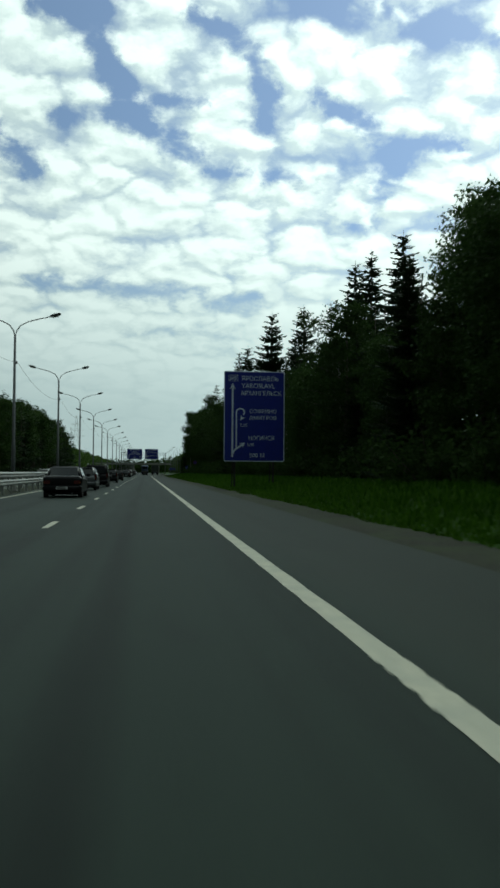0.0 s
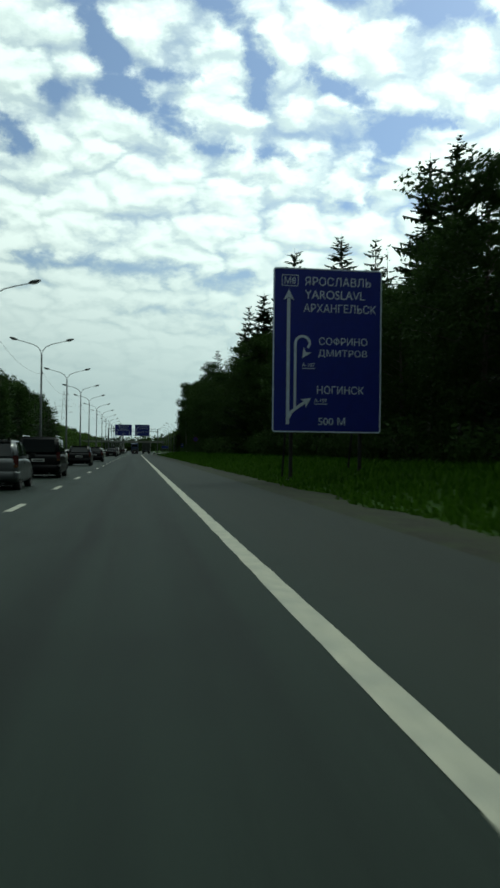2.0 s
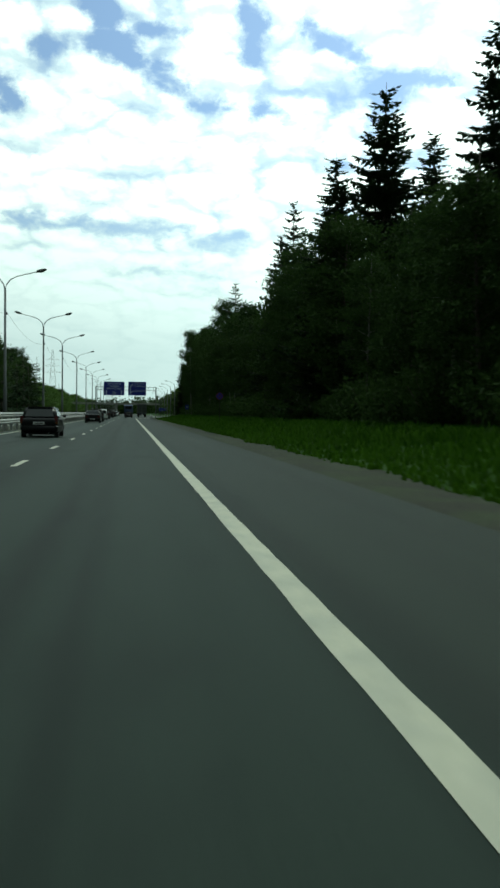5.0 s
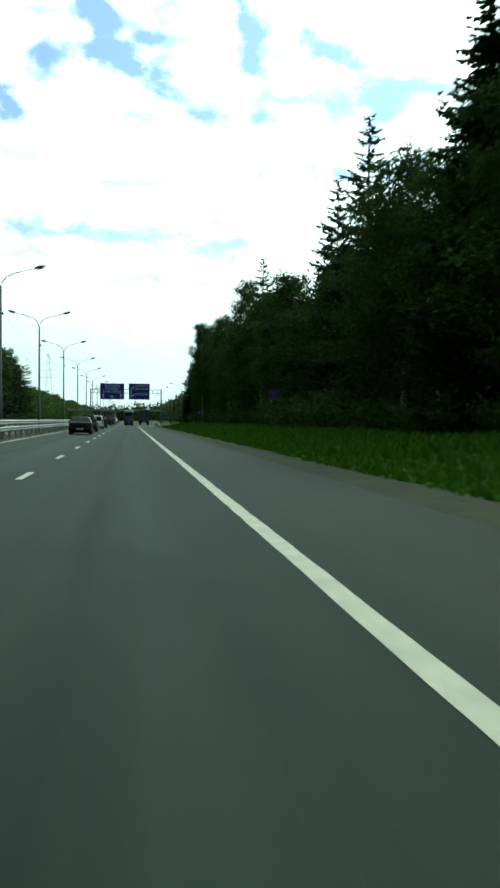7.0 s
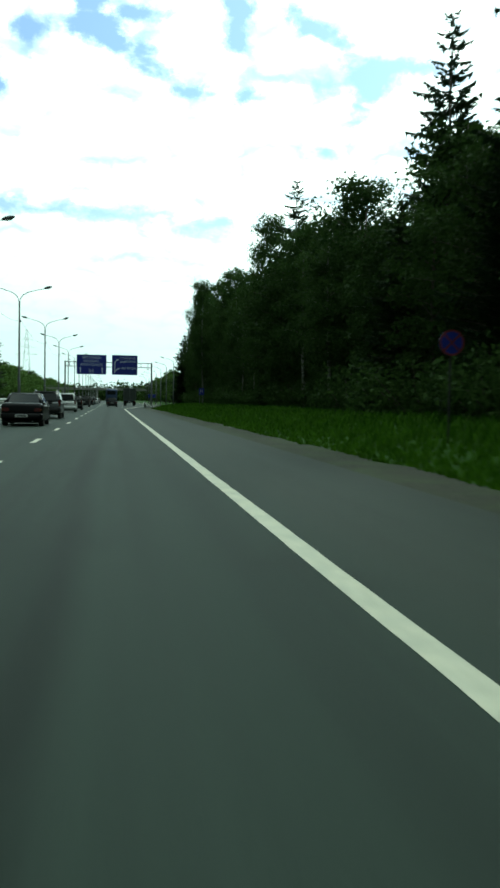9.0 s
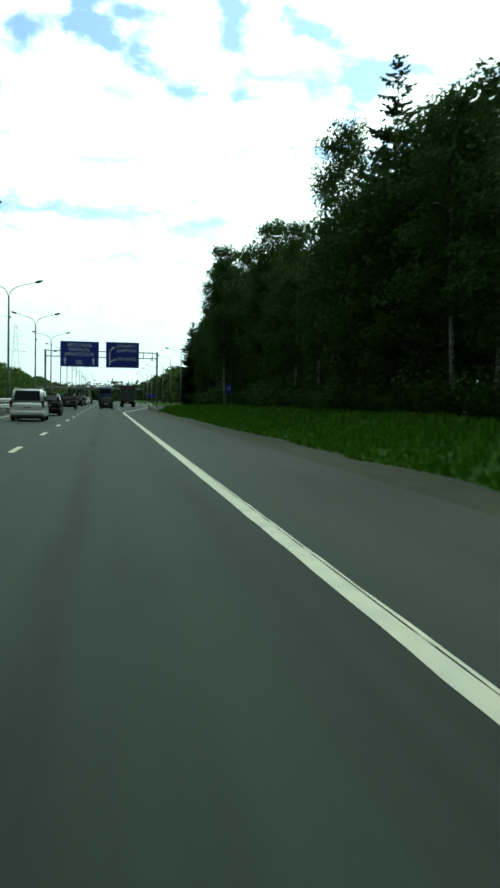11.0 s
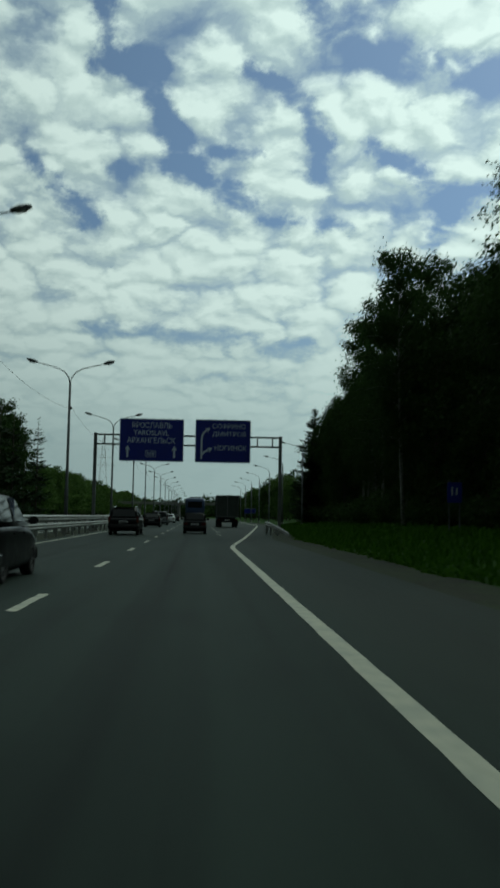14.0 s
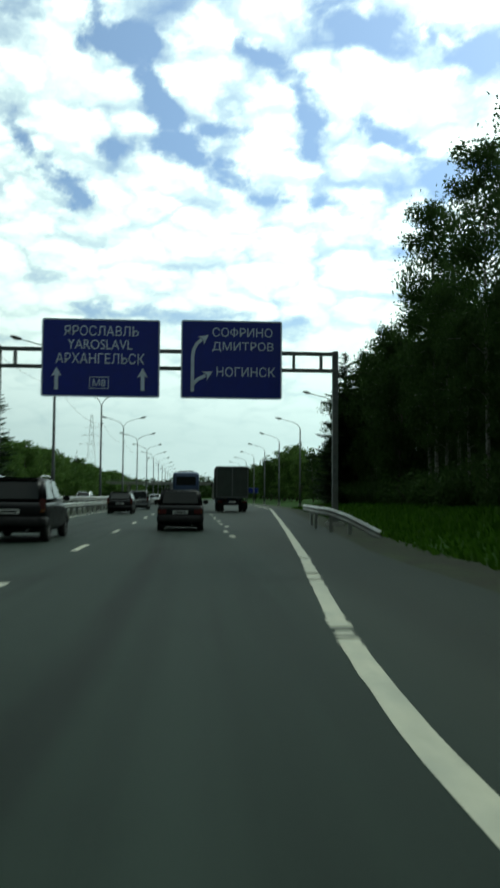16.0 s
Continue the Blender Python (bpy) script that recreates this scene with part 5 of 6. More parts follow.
def gantry():
    y0 = 280.35
    g = empty("sign_gantry", "grey steel sign gantry spanning the carriageway", "gantry")
    g.location = (0, y0, 0)
    xl, xr, zt, zb = -7.62, 6.46, 7.28, 6.56
    for x in (xl, xr):
        bm = bmesh.new()
        box(bm, x, 0.3, 3.65, 0.24, 0.26, 7.5, 0.02)
        part("post", bm, STEEL, g)
        bm = bmesh.new()
        box(bm, x, 0.3, 0.0, 0.75, 0.75, 0.34, 0.03)
        part("footing", bm, CONCRETE, g)
        bm = bmesh.new()
        for dx in (-0.25, 0.25):
            for dy in (-0.25, 0.25):
                tube(bm, [(x + dx, 0.3 + dy, 0.15), (x + dx, 0.3 + dy, 0.25)], 0.03, 6)
        part("anchor_bolts", bm, STEEL, g)
    for yy in (0.12, 0.48):
        for z in (zt, zb):
            bm = bmesh.new()
            box(bm, (xl + xr) / 2, yy, z, xr - xl, 0.10, 0.10, 0.01)
            part("chord", bm, STEEL, g)
        x = xl + 0.69
        while x < xr:
            bm = bmesh.new()
            box(bm, x, yy, (zt + zb) / 2, 0.075, 0.075, zt - zb)
            part("strut", bm, STEEL, g)
            x += 1.162
    for z in (zt, zb):
        for k in range(7):
            bm = bmesh.new()
            box(bm, xl + 1.0 + 2.0 * k, 0.3, z, 0.06, 0.36, 0.06)
            part("cross_bar", bm, STEEL, g)
    # two panels hang on the front of the truss
    for name, x0, x1, z0, z1 in (("main", -5.78, -0.94, 5.26, 8.50), ("exit", -0.07, 4.14, 5.26, 8.54)):
        w, h = x1 - x0, z1 - z0
        s = empty("direction_sign", "blue overhead direction sign for the through lanes" if name == "main" else "blue overhead direction sign for the exit", "road sign", "overhead signs")
        s.location = ((x0 + x1) / 2, y0 - 0.12, (z0 + z1) / 2)
        panel(s, w, h, 0.10, 0.06)
        X, Z = (lambda x: -w / 2 + x), (lambda z: h / 2 - z)

        def row(text, a, b, z, cap):
            letters(text, b - a, cap, (X((a + b) / 2), -0.045, Z(z + cap / 2)), s)
        if name == "main":
            row("ЯРОСЛАВЛЬ", 0.90, 3.95, 0.28, 0.42)
            row("YAROSLAVL", 1.05, 3.70, 0.86, 0.40)
            row("АРХАНГЕЛЬСК", 0.58, 4.20, 1.42, 0.44)
            row("М8", 2.10, 2.62, 2.50, 0.30)
            plate_frame(X(2.36), Z(2.65), 0.80, 0.50, s)
            for x in (0.62, 4.14):
                ribbon([(X(x), Z(2.95)), (X(x), Z(2.30))], 0.15, s)
                arrow_head((X(x), Z(2.02)), (0, 1), 0.40, 0.44, s)
        else:
            row("СОФРИНО", 1.30, 3.80, 0.30, 0.38)
            row("ДМИТРОВ", 1.30, 3.85, 0.90, 0.42)
            row("НОГИНСК", 1.48, 3.92, 1.95, 0.40)
            ribbon([(X(0.48), Z(3.0)), (X(0.48), Z(1.55)), (X(0.52), Z(1.25)), (X(0.66), Z(0.98)), (X(0.86), Z(0.80))], 0.14, s)
            arrow_head((X(1.14), Z(0.62)), (0.8, 0.6), 0.40, 0.42, s)
            ribbon([(X(0.48), Z(2.72)), (X(0.70), Z(2.48)), (X(1.02), Z(2.32))], 0.14, s, lift=0.003)
            arrow_head((X(1.32), Z(2.14)), (0.85, 0.5), 0.40, 0.42, s)
        for x in (-w / 2 + 0.5, w / 2 - 0.5):
            bm = bmesh.new()
            box(bm, x, 0.10, 0.0, 0.08, 0.07, h - 0.2)
            part("hanger", bm, STEEL, s)


gantry()


def round_sign():
    """Round no-stopping sign: blue disc, red ring and cross bars."""
    s = empty("round_sign", "round blue no-stopping sign with a red rim on a post", "road sign")
    x, y = 9.1, 158.4
    s.location = (x, y, ground_height(x, y))
    bm = bmesh.new()
    tube(bm, [(0, 0.05, -0.2), (0, 0.05, 3.12)], [0.03, 0.03], 10)
    part("post", bm, DARK_STEEL, s)
    ring = lambda r, n=32: [(r * math.cos(k * math.tau / n), 2.75 + r * math.sin(k * math.tau / n)) for k in range(n)]
    bm = bmesh.new()
    prism(bm, ring(0.36), "y", -0.02, 0.0)
    part("disc", bm, SIGN_BLUE, s)
    bm = bmesh.new()
    a, b = [bm.verts.new((p[0], -0.026, p[1])) for p in ring(0.36)], [bm.verts.new((p[0], -0.026, p[1])) for p in ring(0.30)]
    for k in range(32):
        bm.faces.new((a[k], a[(k + 1) % 32], b[(k + 1) % 32], b[k]))
    part("rim", bm, RED_FILM, s)
    for t in (45, -45):
        bm = bmesh.new()
        box(bm, 0, -0.028, 2.75, 0.60, 0.006, 0.055, 0, Matrix.Rotation(radians(t), 4, "Y"))
        part("bar", bm, RED_FILM, s)


round_sign()


def info_sign():
    """Blue roadside board on two posts; its small white figures cannot be read."""
    s = empty("information_sign", "small blue roadside board with white marks on two posts", "road sign")
    x, y = 12.2, 254.7
    s.location = (x, y, ground_height(x, y))
    bm = bmesh.new()
    prism(bm, [(px, 2.0 + pz) for px, pz in rounded(0.70, 0.95, 0.06, 3)], "y", -0.03, 0.0)
    part("board", bm, SIGN_BLUE, s)
    for dx, h in ((-0.12, 0.40), (0.10, 0.36)):
        bm = bmesh.new()
        box(bm, dx, -0.035, 2.05, 0.06, 0.006, h, 0, Matrix.Rotation(0.12 * (1 if dx > 0 else 0), 4, "Y"))
        part("mark", bm, PLATE, s, "white bar")
    for dx in (-0.25, 0.25):
        bm = bmesh.new()
        tube(bm, [(dx, 0.05, -0.2), (dx, 0.05, 2.6)], [0.035, 0.035], 8)
        part("post", bm, POLE, s)


info_sign()


def exit_board():
    """Wide blue direction board on two posts where the exit lane leads on; too far off to read."""
    s = empty("direction_sign", "wide blue roadside direction board on two dark posts", "road sign")
    x, y = 13.8, 437.0
    s.location = (x, y, ground_height(x, y) + 2.6)
    panel(s, 2.9, 1.2, 0.08, 0.02)
    for dx in (-0.95, 0.95):
        bm = bmesh.new()
        tube(bm, [(dx, 0.1, -2.9), (dx, 0.1, 0.6)], [0.05, 0.05], 8)
        part("post", bm, DARK_STEEL, s)


exit_board()


# ================= distant structures =================
def overpass():
    o = empty("overpass", "concrete road bridge crossing the highway in the distance", "bridge", kind="structure")
    y = 610
    bm = bmesh.new()
    box(bm, 0, y, 6.5, 130, 11, 0.8, 0.05)
    part("deck", bm, CONCRETE, o)
    for dy in (-5.6, 5.6):
        bm = bmesh.new()
        box(bm, 0, y + dy, 7.05, 130, 0.25, 0.3)
        part("parapet", bm, CONCRETE, o)
        for k in range(33):
            bm = bmesh.new()
            box(bm, -64 + 4 * k, y + dy, 7.55, 0.06, 0.06, 0.7)
            part("rail_post", bm, STEEL, o)
        bm = bmesh.new()
        box(bm, 0, y + dy, 7.92, 130, 0.06, 0.06)
        part("rail", bm, STEEL, o)
    for x in (-26, -8.0, 9.5, 27):
        bm = bmesh.new()
        for dy in (-4, 0, 4):
            tube(bm, [(x, y + dy, -0.3), (x, y + dy, 5.95)], [0.5, 0.5], 12)
        box(bm, x, y, 5.7, 1.2, 10.2, 0.6, 0.05)
        part("pier", bm, CONCRETE, o)
    for x, s in ((-66, -1), (66, 1)):
        bm = bmesh.new()
        prism(bm, [(x - s * 14, -0.3), (x, 7.2), (x + s * 120, 7.2), (x + s * 160, -0.3)] if s > 0 else [(x - s * 14, -0.3), (x + s * 160, -0.3), (x + s * 120, 7.2), (x, 7.2)], "y", y - 7, y + 7)
        part("embankment", bm, SOIL, o)


overpass()


def pylon():
    """Lattice power pylon far off: four tapering legs, braces and three cross arms. Its pale grey stands in for haze.
    """
    p = empty("power_pylon", "steel lattice power pylon far behind the trees, coloured pale as by haze", "pylon")
    p.location = (-60, 765, 0)
    H = 50.0
    half = lambda z: 3.4 * (1 - z / H) + 0.5
    for sx in (-1, 1):
        for sy in (-1, 1):
            bm = bmesh.new()
            tube(bm, [(sx * half(0), sy * half(0), -0.3), (sx * half(H), sy * half(H), H)], [0.085, 0.05], 4)
            part("leg", bm, SIGN_BACK_AND_HAZE, p)
    for k in range(10):
        z0, z1 = H * k / 10, H * (k + 1) / 10
        bm = bmesh.new()
        for sy in (-1, 1):
            tube(bm, [(-half(z0), sy * half(z0), z0), (half(z1), sy * half(z1), z1)], 0.03, 4)
            tube(bm, [(half(z0), sy * half(z0), z0), (-half(z1), sy * half(z1), z1)], 0.03, 4)
            tube(bm, [(sy * half(z0), -half(z0), z0), (sy * half(z1), half(z1), z1)], 0.03, 4)
        part("brace", bm, SIGN_BACK_AND_HAZE, p)
    for z, w in ((32, 7.5), (37, 6.0), (42, 4.5)):
        bm = bmesh.new()
        tube(bm, [(-w, 0, z), (w, 0, z)], 0.07, 4)
        for s in (-1, 1):
            tube(bm, [(s * w, 0, z), (0, 0, z + 1.8)], 0.045, 4)
        part("cross_arm", bm, SIGN_BACK_AND_HAZE, p)


pylon()

# ================= vehicles =================
def wheel(parent, x, y, r, w):
    """A tyre with a tread edge, a rim with spokes and a hub."""
    bm = bmesh.new()
    prof = [(r * 0.62, -w / 2), (r * 0.93, -w / 2), (r, -w * 0.36), (r, w * 0.36), (r * 0.93, w / 2), (r * 0.62, w / 2)]
    n = 20
    rings = [[bm.verts.new((x + d, y + q * math.cos(k * math.tau / n), r + q * math.sin(k * math.tau / n))) for q, d in prof] for k in range(n)]
    for k in range(n):
        a, b = rings[k], rings[(k + 1) % n]
        for j in range(len(prof)):
            bm.faces.new((a[j], a[(j + 1) % len(prof)], b[(j + 1) % len(prof)], b[j]))
    wh = part("wheel", bm, RUBBER, parent, smooth=True)
    bm = bmesh.new()
    side = 1 if x > 0 else -1
    tube(bm, [(x - side * w * 0.3, y, r), (x + side * w * 0.34, y, r)], [r * 0.63, r * 0.63], 18)
    for k in range(5):
        a = k * math.tau / 5
        box(bm, x + side * w * 0.38, y + r * 0.32 * math.cos(a), r + r * 0.32 * math.sin(a), 0.03, r * 0.14, r * 0.56, 0, Matrix.Rotation(a + math.pi / 2, 4, "X"))
    part("rim", bm, ALLOY, wh)


def car(paint, label, kind, L=4.2, W=1.74, H=1.48, plate=True):
    """A car, its tail at y = 0 and its nose at y = L. kind: boxy, hatch, sedan, suv or van."""
    c = empty("car", label, "car", "vehicles in traffic")
    hw = W / 2
    clear = 0.30 if kind in ("suv",) else 0.20
    belt = {"boxy": 0.92, "hatch": 0.95, "sedan": 0.95, "suv": 1.05, "van": 1.0}[kind] * H / {"boxy": 1.44, "hatch": 1.48, "sedan": 1.45, "suv": 1.68, "van": 1.70}[kind] + 0.0
    deck = {"sedan": 0.85}.get(kind, 0.0)

    def ring(y, half, z0, z1, r):
        return [(px, y, (z0 + z1) / 2 + pz) for px, pz in rounded(2 * half, z1 - z0, min(r, (z1 - z0) * 0.45), 3)]
    tail_z = belt + (0.06 if kind == "sedan" else 0.0)
    body = [ring(0.0, hw * 0.86, clear + 0.20, tail_z - 0.16, 0.10), ring(0.06, hw * 0.95, clear + 0.08, tail_z - 0.04, 0.14), ring(0.28, hw * 0.99, clear + 0.02, tail_z, 0.15),
            ring(0.9, hw, clear, belt + 0.01, 0.14), ring(L * 0.5, hw, clear, belt, 0.13), ring(L - 1.05, hw, clear, belt - 0.04, 0.16), ring(L - 0.45, hw * 0.97, clear + 0.02, belt - 0.16, 0.18), ring(L - 0.1, hw * 0.90, clear + 0.08, belt - 0.30, 0.16), ring(L, hw * 0.80, clear + 0.16, belt - 0.40, 0.10)]
    bm = bmesh.new()
    part("body", loft(bm, body), paint, c, smooth=True)
    # greenhouse: floor at the belt, roof narrower
    roof_hw = hw * {"boxy": 0.82, "hatch": 0.76, "sedan": 0.74, "suv": 0.80, "van": 0.84}[kind]
    rear_foot = {"boxy": 0.12, "hatch": 0.16, "sedan": 0.80, "suv": 0.16, "van": 0.10}[kind]
    rear_top = {"boxy": 0.42, "hatch": 0.72, "sedan": 1.45, "suv": 0.58, "van": 0.38}[kind]
    front_top = L * {"boxy": 0.56, "hatch": 0.58, "sedan": 0.58, "suv": 0.58, "van": 0.66}[kind]
    front_foot = L * {"boxy": 0.70, "hatch": 0.76, "sedan": 0.75, "suv": 0.75, "van": 0.84}[kind]
    zb, zt = belt - 0.03, H
    bm = bmesh.new()
    bot = [(-hw * 0.95, rear_foot), (hw * 0.95, rear_foot), (hw * 0.94, front_foot), (-hw * 0.94, front_foot)]
    top = [(-roof_hw, rear_top), (roof_hw, rear_top), (roof_hw * 0.96, front_top), (-roof_hw * 0.96, front_top)]
    vb, vt = [bm.verts.new((x, y, zb)) for x, y in bot], [bm.verts.new((x, y, zt - 0.03 * (k > 1))) for k, (x, y) in enumerate(top)]
    for k in range(4):
        bm.faces.new((vb[k], vb[(k + 1) % 4], vt[(k + 1) % 4], vt[k]))
    bm.faces.new(vt)
    bm.faces.new(vb[::-1])
    bmesh.ops.bevel(bm, geom=[e for e in bm.edges if max(v.co.z for v in e.verts) > zb + 0.1], offset=0.07, segments=3, affect="EDGES")
    part("roof", bm, paint, c, smooth=True)

    def pane(name, a, b, d, e, inset_u, inset_v0, inset_v1, lift):
        """A pane on the quad a-b (foot) and e-d (top), set a little proud of it."""
        a, b, d, e = map(Vector, (a, b, d, e))
        n = (b - a).cross(e - a).normalized() * lift
        pts = []
        for u, v in ((inset_u, inset_v0), (1 - inset_u, inset_v0), (1 - inset_u, inset_v1), (inset_u, inset_v1)):
            pts.append(a.lerp(b, u).lerp(e.lerp(d, u), v))
        bm = bmesh.new()
        q = [bm.verts.new(p + n) for p in pts]
        r = [bm.verts.new(p - n * 1.5) for p in pts]
        bm.faces.new(q)
        for k in range(4):
            bm.faces.new((q[k], r[k], r[(k + 1) % 4], q[(k + 1) % 4]))
        return part(name, bm, GLASS, c)
    B, T = [(x, y, zb) for x, y in bot], [(x, y, zt) for x, y in top]
    pane("rear_window", B[0], B[1], T[1], T[0], 0.09, 0.14, 0.86, 0.012)
    pane("windscreen", B[2], B[3], T[3], T[2], 0.06, 0.12, 0.92, 0.012)
    for s, (p, q, r, t) in ((1, (B[1], B[2], T[2], T[1])), (-1, (B[3], B[0], T[0], T[3]))):
        for u0, u1 in ((0.10, 0.48), (0.53, 0.90)):
            pa, pb = Vector(p).lerp(Vector(q), u0), Vector(p).lerp(Vector(q), u1)
            pd, pe = Vector(t).lerp(Vector(r), u1), Vector(t).lerp(Vector(r), u0)
            pane("side_window", pa, pb, pd, pe, 0.03, 0.14, 0.88, 0.012)
    # tail
    bm = bmesh.new()
    sec = [[(px, y, clear + 0.24 + pz) for px, pz in rounded(2 * hw * w, 0.24, 0.06, 2)] for y, w in ((-0.09, 0.88), (-0.06, 0.96), (0.10, 1.0), (0.5, 1.01))]
    bumper = part("rear_bumper", loft(bm, sec), TRIM if kind in ("boxy", "suv") else paint, c, smooth=True)
    bm = bmesh.new()
    sec = [[(px, y, clear + 0.22 + pz) for px, pz in rounded(2 * hw * w, 0.26, 0.06, 2)] for y, w in ((L + 0.06, 0.80), (L, 0.90), (L - 0.3, 1.0))]
    part("front_bumper", loft(bm, sec), TRIM, c, smooth=True)
    tall = kind in ("hatch", "suv", "van")
    for s in (-1, 1):
        bm = bmesh.new()
        if tall:
            box(bm, s * (hw * 0.90), 0.075, belt - 0.10, 0.17, 0.10, 0.36, 0.03)
        else:
            box(bm, s * (hw * 0.76), 0.0, belt - 0.24, 0.30, 0.09, 0.16, 0.02)
        lamp = part("tail_lamp", bm, LAMP_RED, c)
        bm = bmesh.new()
        box(bm, s * (hw * (0.90 if tall else 0.90)), 0.055 if tall else -0.005, belt - (0.24 if tall else 0.24), 0.12 if tall else 0.08, 0.11, 0.09, 0.015)
        part("indicator", bm, LAMP_AMBER, lamp)
        bm = bmesh.new()
        box(bm, s * (hw * 0.70), L - 0.06, belt - 0.34, 0.36, 0.14, 0.16, 0.04)
        part("headlight", bm, LAMP_CLEAR, c)
        bm = bmesh.new()
        box(bm, s * (hw + 0.10), front_foot - 0.45, belt + 0.08, 0.20, 0.10, 0.15, 0.035)
        part("wing_mirror", bm, TRIM, c)
        for k in range(2):
            bm = bmesh.new()
            box(bm, s * (hw + 0.004), L * (0.36 + 0.22 * k), belt - 0.16, 0.03, 0.2, 0.035, 0.01)
            part("door_handle", bm, TRIM if kind == "boxy" else paint, c)
    bm = bmesh.new()
    pz = clear + 0.25 if kind == "sedan" else belt - 0.26
    py = -0.10 if kind == "sedan" else -0.012
    box(bm, 0, py, pz, 0.52, 0.02, 0.115, 0.006)
    pl = part("number_plate", bm, PLATE, c)
    bm = bmesh.new()
    box(bm, 0, py - 0.012, pz, 0.40, 0.004, 0.05)
    part("plate_bar", bm, TRIM, pl)
    bm = bmesh.new()
    tube(bm, [(hw * 0.5, -0.03, clear + 0.02), (hw * 0.5, 0.5, clear + 0.04)], [0.03, 0.03], 8)
    part("exhaust_pipe", bm, ALLOY, c)
    bm = bmesh.new()
    box(bm, 0, L * 0.5, clear + 0.02, W * 0.8, L * 0.86, 0.16, 0.02)
    part("underbody", bm, TRIM, c)
    if kind in ("suv", "van"):
        for s in (-1, 1):
            bm = bmesh.new()
            tube(bm, [(s * roof_hw * 0.9, rear_top + 0.25, H + 0.0), (s * roof_hw * 0.9, rear_top + 0.3, H + 0.05), (s * roof_hw * 0.88, front_top - 0.25, H + 0.04), (s * roof_hw * 0.88, front_top - 0.2, H - 0.02)], 0.018, 6)
            part("roof_rail", bm, CHROME, c)
    if kind in ("hatch", "suv"):
        bm = bmesh.new()
        box(bm, 0, rear_top - 0.02, H - 0.03, roof_hw * 1.7, 0.24, 0.045, 0.015)
        part("spoiler", bm, paint, c)
    bm = bmesh.new()
    tube(bm, [(0.0, rear_top + 0.1, zt - 0.45), (0.22, rear_foot + 0.12, zb + 0.16)], 0.009, 5)
    part("rear_wiper", bm, TRIM, c)
    r = 0.36 if kind == "suv" else 0.31
    for x in (-hw + 0.11, hw - 0.11):
        for y in (0.72, L - 0.80):
            wheel(c, x, y, r, 0.21)
    return c


def place(thing, x, y, turn=0.0):
    thing.matrix_basis = Matrix.Translation((x, y, 0.0)) @ Matrix.Rotation(radians(turn), 4, "Z")


place(car(BLACK_PAINT, "boxy black estate car with dusty paint, driving ahead", "boxy", 4.1, 1.62, 1.44), 0.05, 274.5)
place(car(BLACK_PAINT, "black crossover with roof rails in the inner lane", "suv", 4.5, 1.84, 1.68), -4.2, 267.0)
place(car(BLACK_PAINT, "small black hatchback in the inner lane", "hatch", 3.9, 1.70, 1.50), -4.35, 302.5)
place(car(GREY_PAINT, "silver-grey minivan with roof rails", "van", 4.3, 1.76, 1.70), -4.3, 322.0)
place(car(BLACK_PAINT, "black saloon car following the inner lane", "sedan", 4.5, 1.78, 1.45), -3.75, 40.0)
place(car(GREY_PAINT, "dark grey hatchback behind a black minivan", "hatch", 4.0, 1.72, 1.48), -3.9, 55.5)
place(car(BLACK_PAINT, "black minivan with a wide rear window", "van", 4.4, 1.80, 1.72), -3.7, 66.5)
place(car(BLACK_PAINT, "black hatchback with a dusty tailgate", "hatch", 4.0, 1.70, 1.48), -3.8, 94.0)
place(car(BLACK_PAINT, "black hatchback with a sloping rear window", "hatch", 4.2, 1.76, 1.47), -3.8, 116.0)
place(car(BLACK_PAINT, "black saloon car with a dusty boot", "sedan", 4.5, 1.78, 1.45), -3.8, 174.0)
place(car(GREY_PAINT, "dark grey crossover in the inner lane", "suv", 4.4, 1.80, 1.66), -3.9, 188.5)
place(car(WHITE_PAINT, "pale silver minivan with roof rails", "van", 4.3, 1.76, 1.70), -4.05, 214.5)
place(car(BLACK_PAINT, "tall black hatchback with a pale roof edge", "hatch", 4.1, 1.78, 1.58), -4.0, 229.5)
place(car(WHITE_PAINT, "white car far ahead in the inner lane", "sedan", 4.5, 1.78, 1.45), -4.2, 352.0)
place(car(WHITE_PAINT, "white hatchback far ahead", "hatch", 4.0, 1.72, 1.48), 0.0, 372.0)
place(car(BLACK_PAINT, "dark car far ahead in the inner lane", "hatch", 4.0, 1.72, 1.48), -4.2, 388.0)
place(car(WHITE_PAINT, "white oncoming car beyond the median", "van", 4.4, 1.78, 1.70), -12.5, 352.0, 180)
place(car(WHITE_PAINT, "light oncoming car beyond the median", "sedan", 4.4, 1.78, 1.46), -12.5, 112.0, 180)


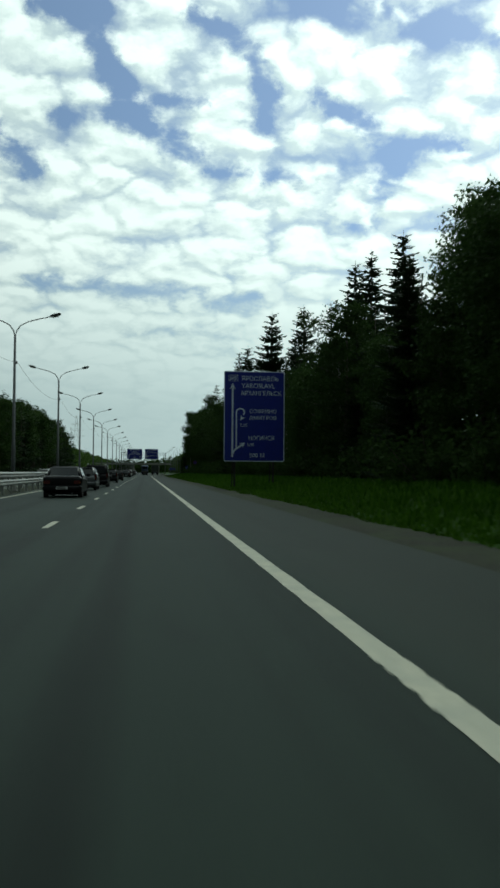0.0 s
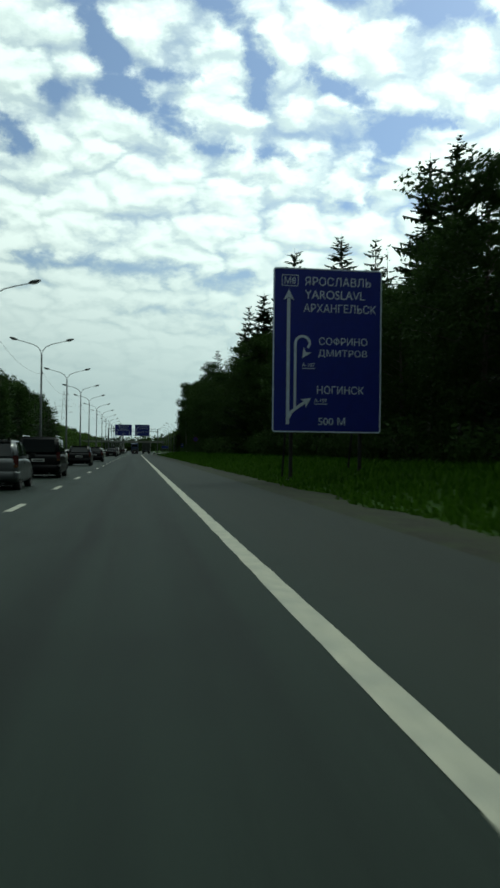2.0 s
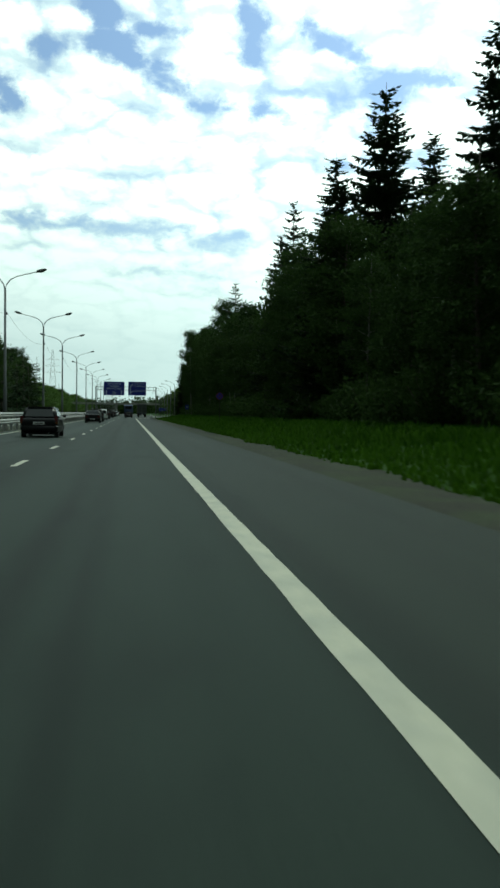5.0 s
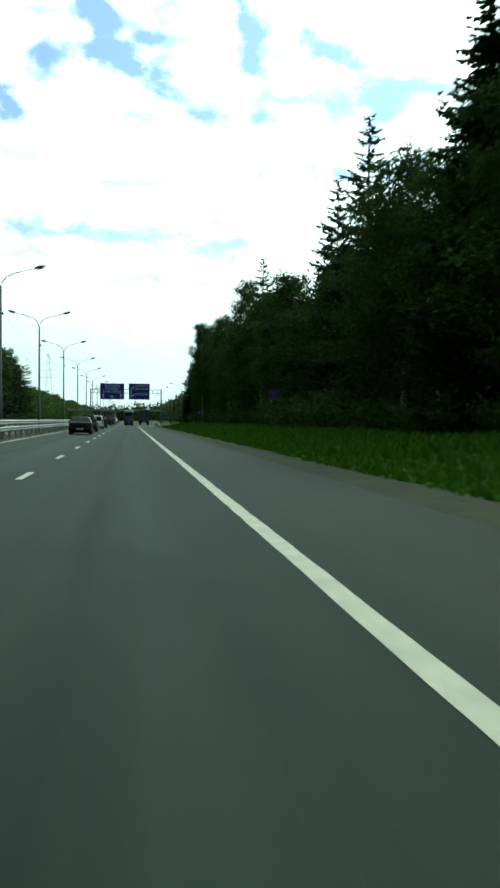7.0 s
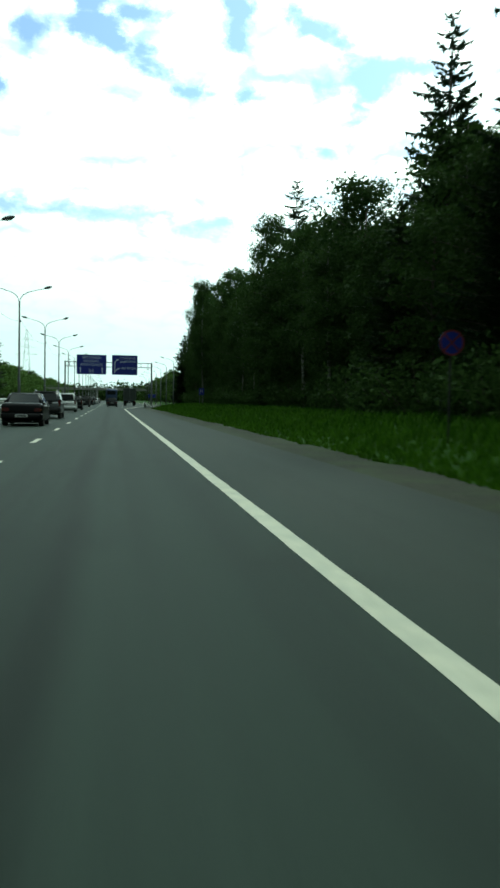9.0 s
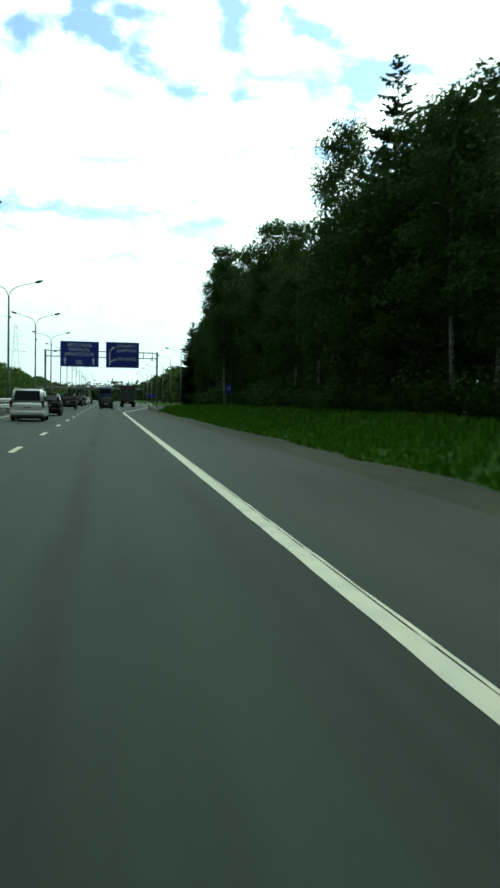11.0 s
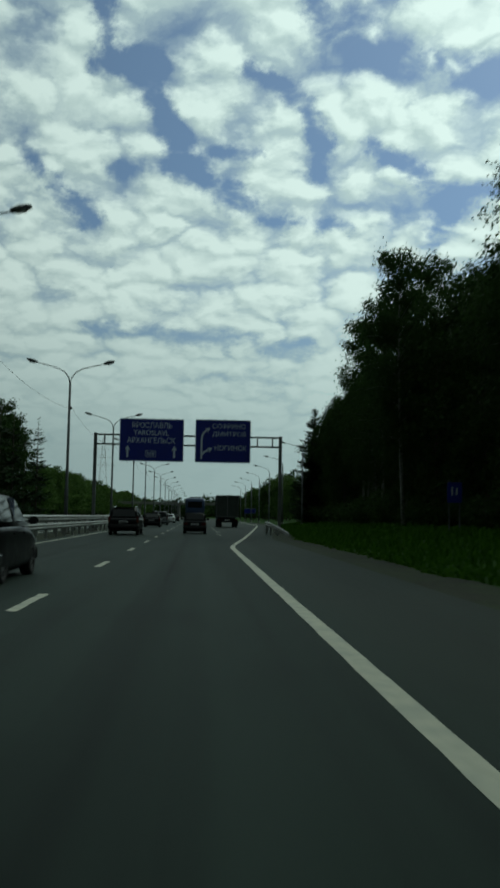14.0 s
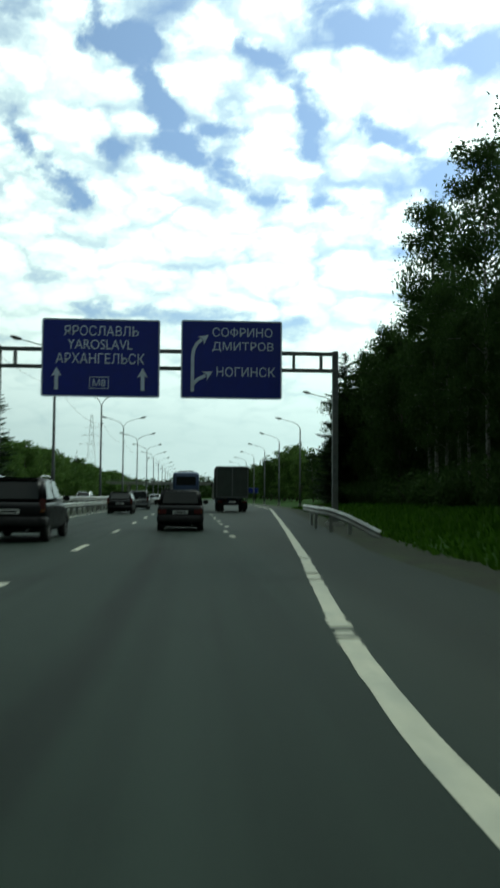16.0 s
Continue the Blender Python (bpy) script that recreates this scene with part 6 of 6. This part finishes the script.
def lorry(x, y):
    """A covered lorry: tarpaulin box with ribs, cab, chassis, twin rear wheels, mudguards and lamps."""
    t = empty("lorry", "covered lorry with a grey-green tarpaulin box", "lorry", "vehicles in traffic")
    bm = bmesh.new()
    box(bm, 0, 3.0, 2.30, 2.48, 6.0, 2.45, 0.06)
    boxp = part("cargo_box", bm, TARP, t)
    for k in range(7):
        for s in (-1, 1):
            bm = bmesh.new()
            box(bm, s * 1.25, 0.12 + 0.96 * k, 2.3, 0.03, 0.06, 2.4)
            part("rib", bm, TARP, boxp)
    for xx in (-1.2, 0.0, 1.2):
        bm = bmesh.new()
        box(bm, xx, -0.015, 2.3, 0.07, 0.05, 2.35)
        part("door_post", bm, STEEL, boxp)
    for z in (1.15, 3.5):
        bm = bmesh.new()
        box(bm, 0, -0.015, z, 2.46, 0.05, 0.09)
        part("door_rail", bm, STEEL, boxp)
    bm = bmesh.new()
    for s in (-1, 1):
        box(bm, s * 0.42, 4.0, 0.88, 0.1, 8.2, 0.24)
    part("chassis", bm, TRIM, t)
    bm = bmesh.new()
    sec = [[(px, yy, 1.62 + pz) for px, pz in rounded(2 * w, hh, 0.2, 3)] for yy, w, hh in ((6.15, 1.1, 1.9), (6.5, 1.15, 2.1), (7.6, 1.15, 2.1), (7.95, 1.05, 1.7), (8.0, 0.95, 1.4))]
    cab = part("cab", loft(bm, sec), BLUE_PAINT, t, "blue driver's cab", smooth=True)
    bm = bmesh.new()
    box(bm, 0, 7.99, 2.1, 1.8, 0.06, 0.7, 0.02)
    part("windscreen", bm, GLASS, cab)
    bm = bmesh.new()
    box(bm, 0, 0.08, 0.62, 2.3, 0.10, 0.14, 0.02)
    part("rear_bumper", bm, TRIM, t)
    for s in (-1, 1):
        bm = bmesh.new()
        box(bm, s * 0.95, 0.0, 0.80, 0.34, 0.08, 0.13, 0.015)
        part("tail_lamp", bm, LAMP_RED, t)
        bm = bmesh.new()
        box(bm, s * 0.95, 0.75, 0.50, 0.56, 0.03, 0.55)
        part("mud_flap", bm, TRIM, t)
        for dx in (0.72, 1.02):
            wheel(t, s * dx, 1.45, 0.48, 0.26)
        wheel(t, s * 1.0, 7.0, 0.48, 0.26)
        bm = bmesh.new()
        box(bm, s * 1.42, 7.6, 2.15, 0.18, 0.08, 0.38, 0.03)
        part("wing_mirror", bm, TRIM, t)
    bm = bmesh.new()
    box(bm, 0, -0.02, 0.80, 0.52, 0.02, 0.115)
    part("number_plate", bm, PLATE, t)
    place(t, x, y)


lorry(3.55, 311.0)


def coach(x, y):
    """A tall blue coach: rounded body, rear window, engine grille, lamps and roof hump."""
    t = empty("coach", "tall dark blue coach with a rounded roof", "coach", "vehicles in traffic")
    bm = bmesh.new()
    sec = [[(px, yy, 1.92 + dz + pz) for px, pz in rounded(2 * w, hh, 0.28, 4)] for yy, w, hh, dz in ((0.0, 1.08, 2.7, 0.0), (0.12, 1.18, 2.95, 0.02), (0.6, 1.22, 3.05, 0.03), (8.6, 1.22, 3.05, 0.03), (9.2, 1.16, 2.9, 0.0), (9.4, 1.05, 2.5, -0.05))]
    body = part("body", loft(bm, sec), BLUE_PAINT, t, smooth=True)
    bm = bmesh.new()
    box(bm, 0, 0.02, 2.62, 1.86, 0.08, 0.86, 0.03)
    part("rear_window", bm, GLASS, body)
    for s in (-1, 1):
        for k in range(5):
            bm = bmesh.new()
            box(bm, s * 1.215, 1.6 + 1.45 * k, 2.35, 0.04, 1.32, 0.8, 0.01)
            part("side_window", bm, GLASS, body)
        bm = bmesh.new()
        box(bm, s * 0.98, 0.03, 1.15, 0.16, 0.1, 0.55, 0.03)
        part("tail_lamp", bm, LAMP_RED, t)
        wheel(t, s * 1.05, 2.4, 0.46, 0.28)
        wheel(t, s * 1.05, 7.6, 0.46, 0.28)
    for k in range(5):
        bm = bmesh.new()
        box(bm, 0, 0.0, 1.0 + 0.13 * k, 1.3, 0.05, 0.05)
        part("grille_slat", bm, TRIM, t)
    bm = bmesh.new()
    box(bm, 0, 0.02, 0.55, 2.2, 0.14, 0.26, 0.04)
    part("rear_bumper", bm, TRIM, t)
    bm = bmesh.new()
    box(bm, 0, 3.2, 3.5, 1.6, 2.2, 0.24, 0.08)
    part("roof_unit", bm, GREY_PAINT, t)
    bm = bmesh.new()
    box(bm, 0, -0.06, 0.60, 0.52, 0.02, 0.115)
    part("number_plate", bm, PLATE, t)
    place(t, x, y)


coach(-0.1, 324.0)
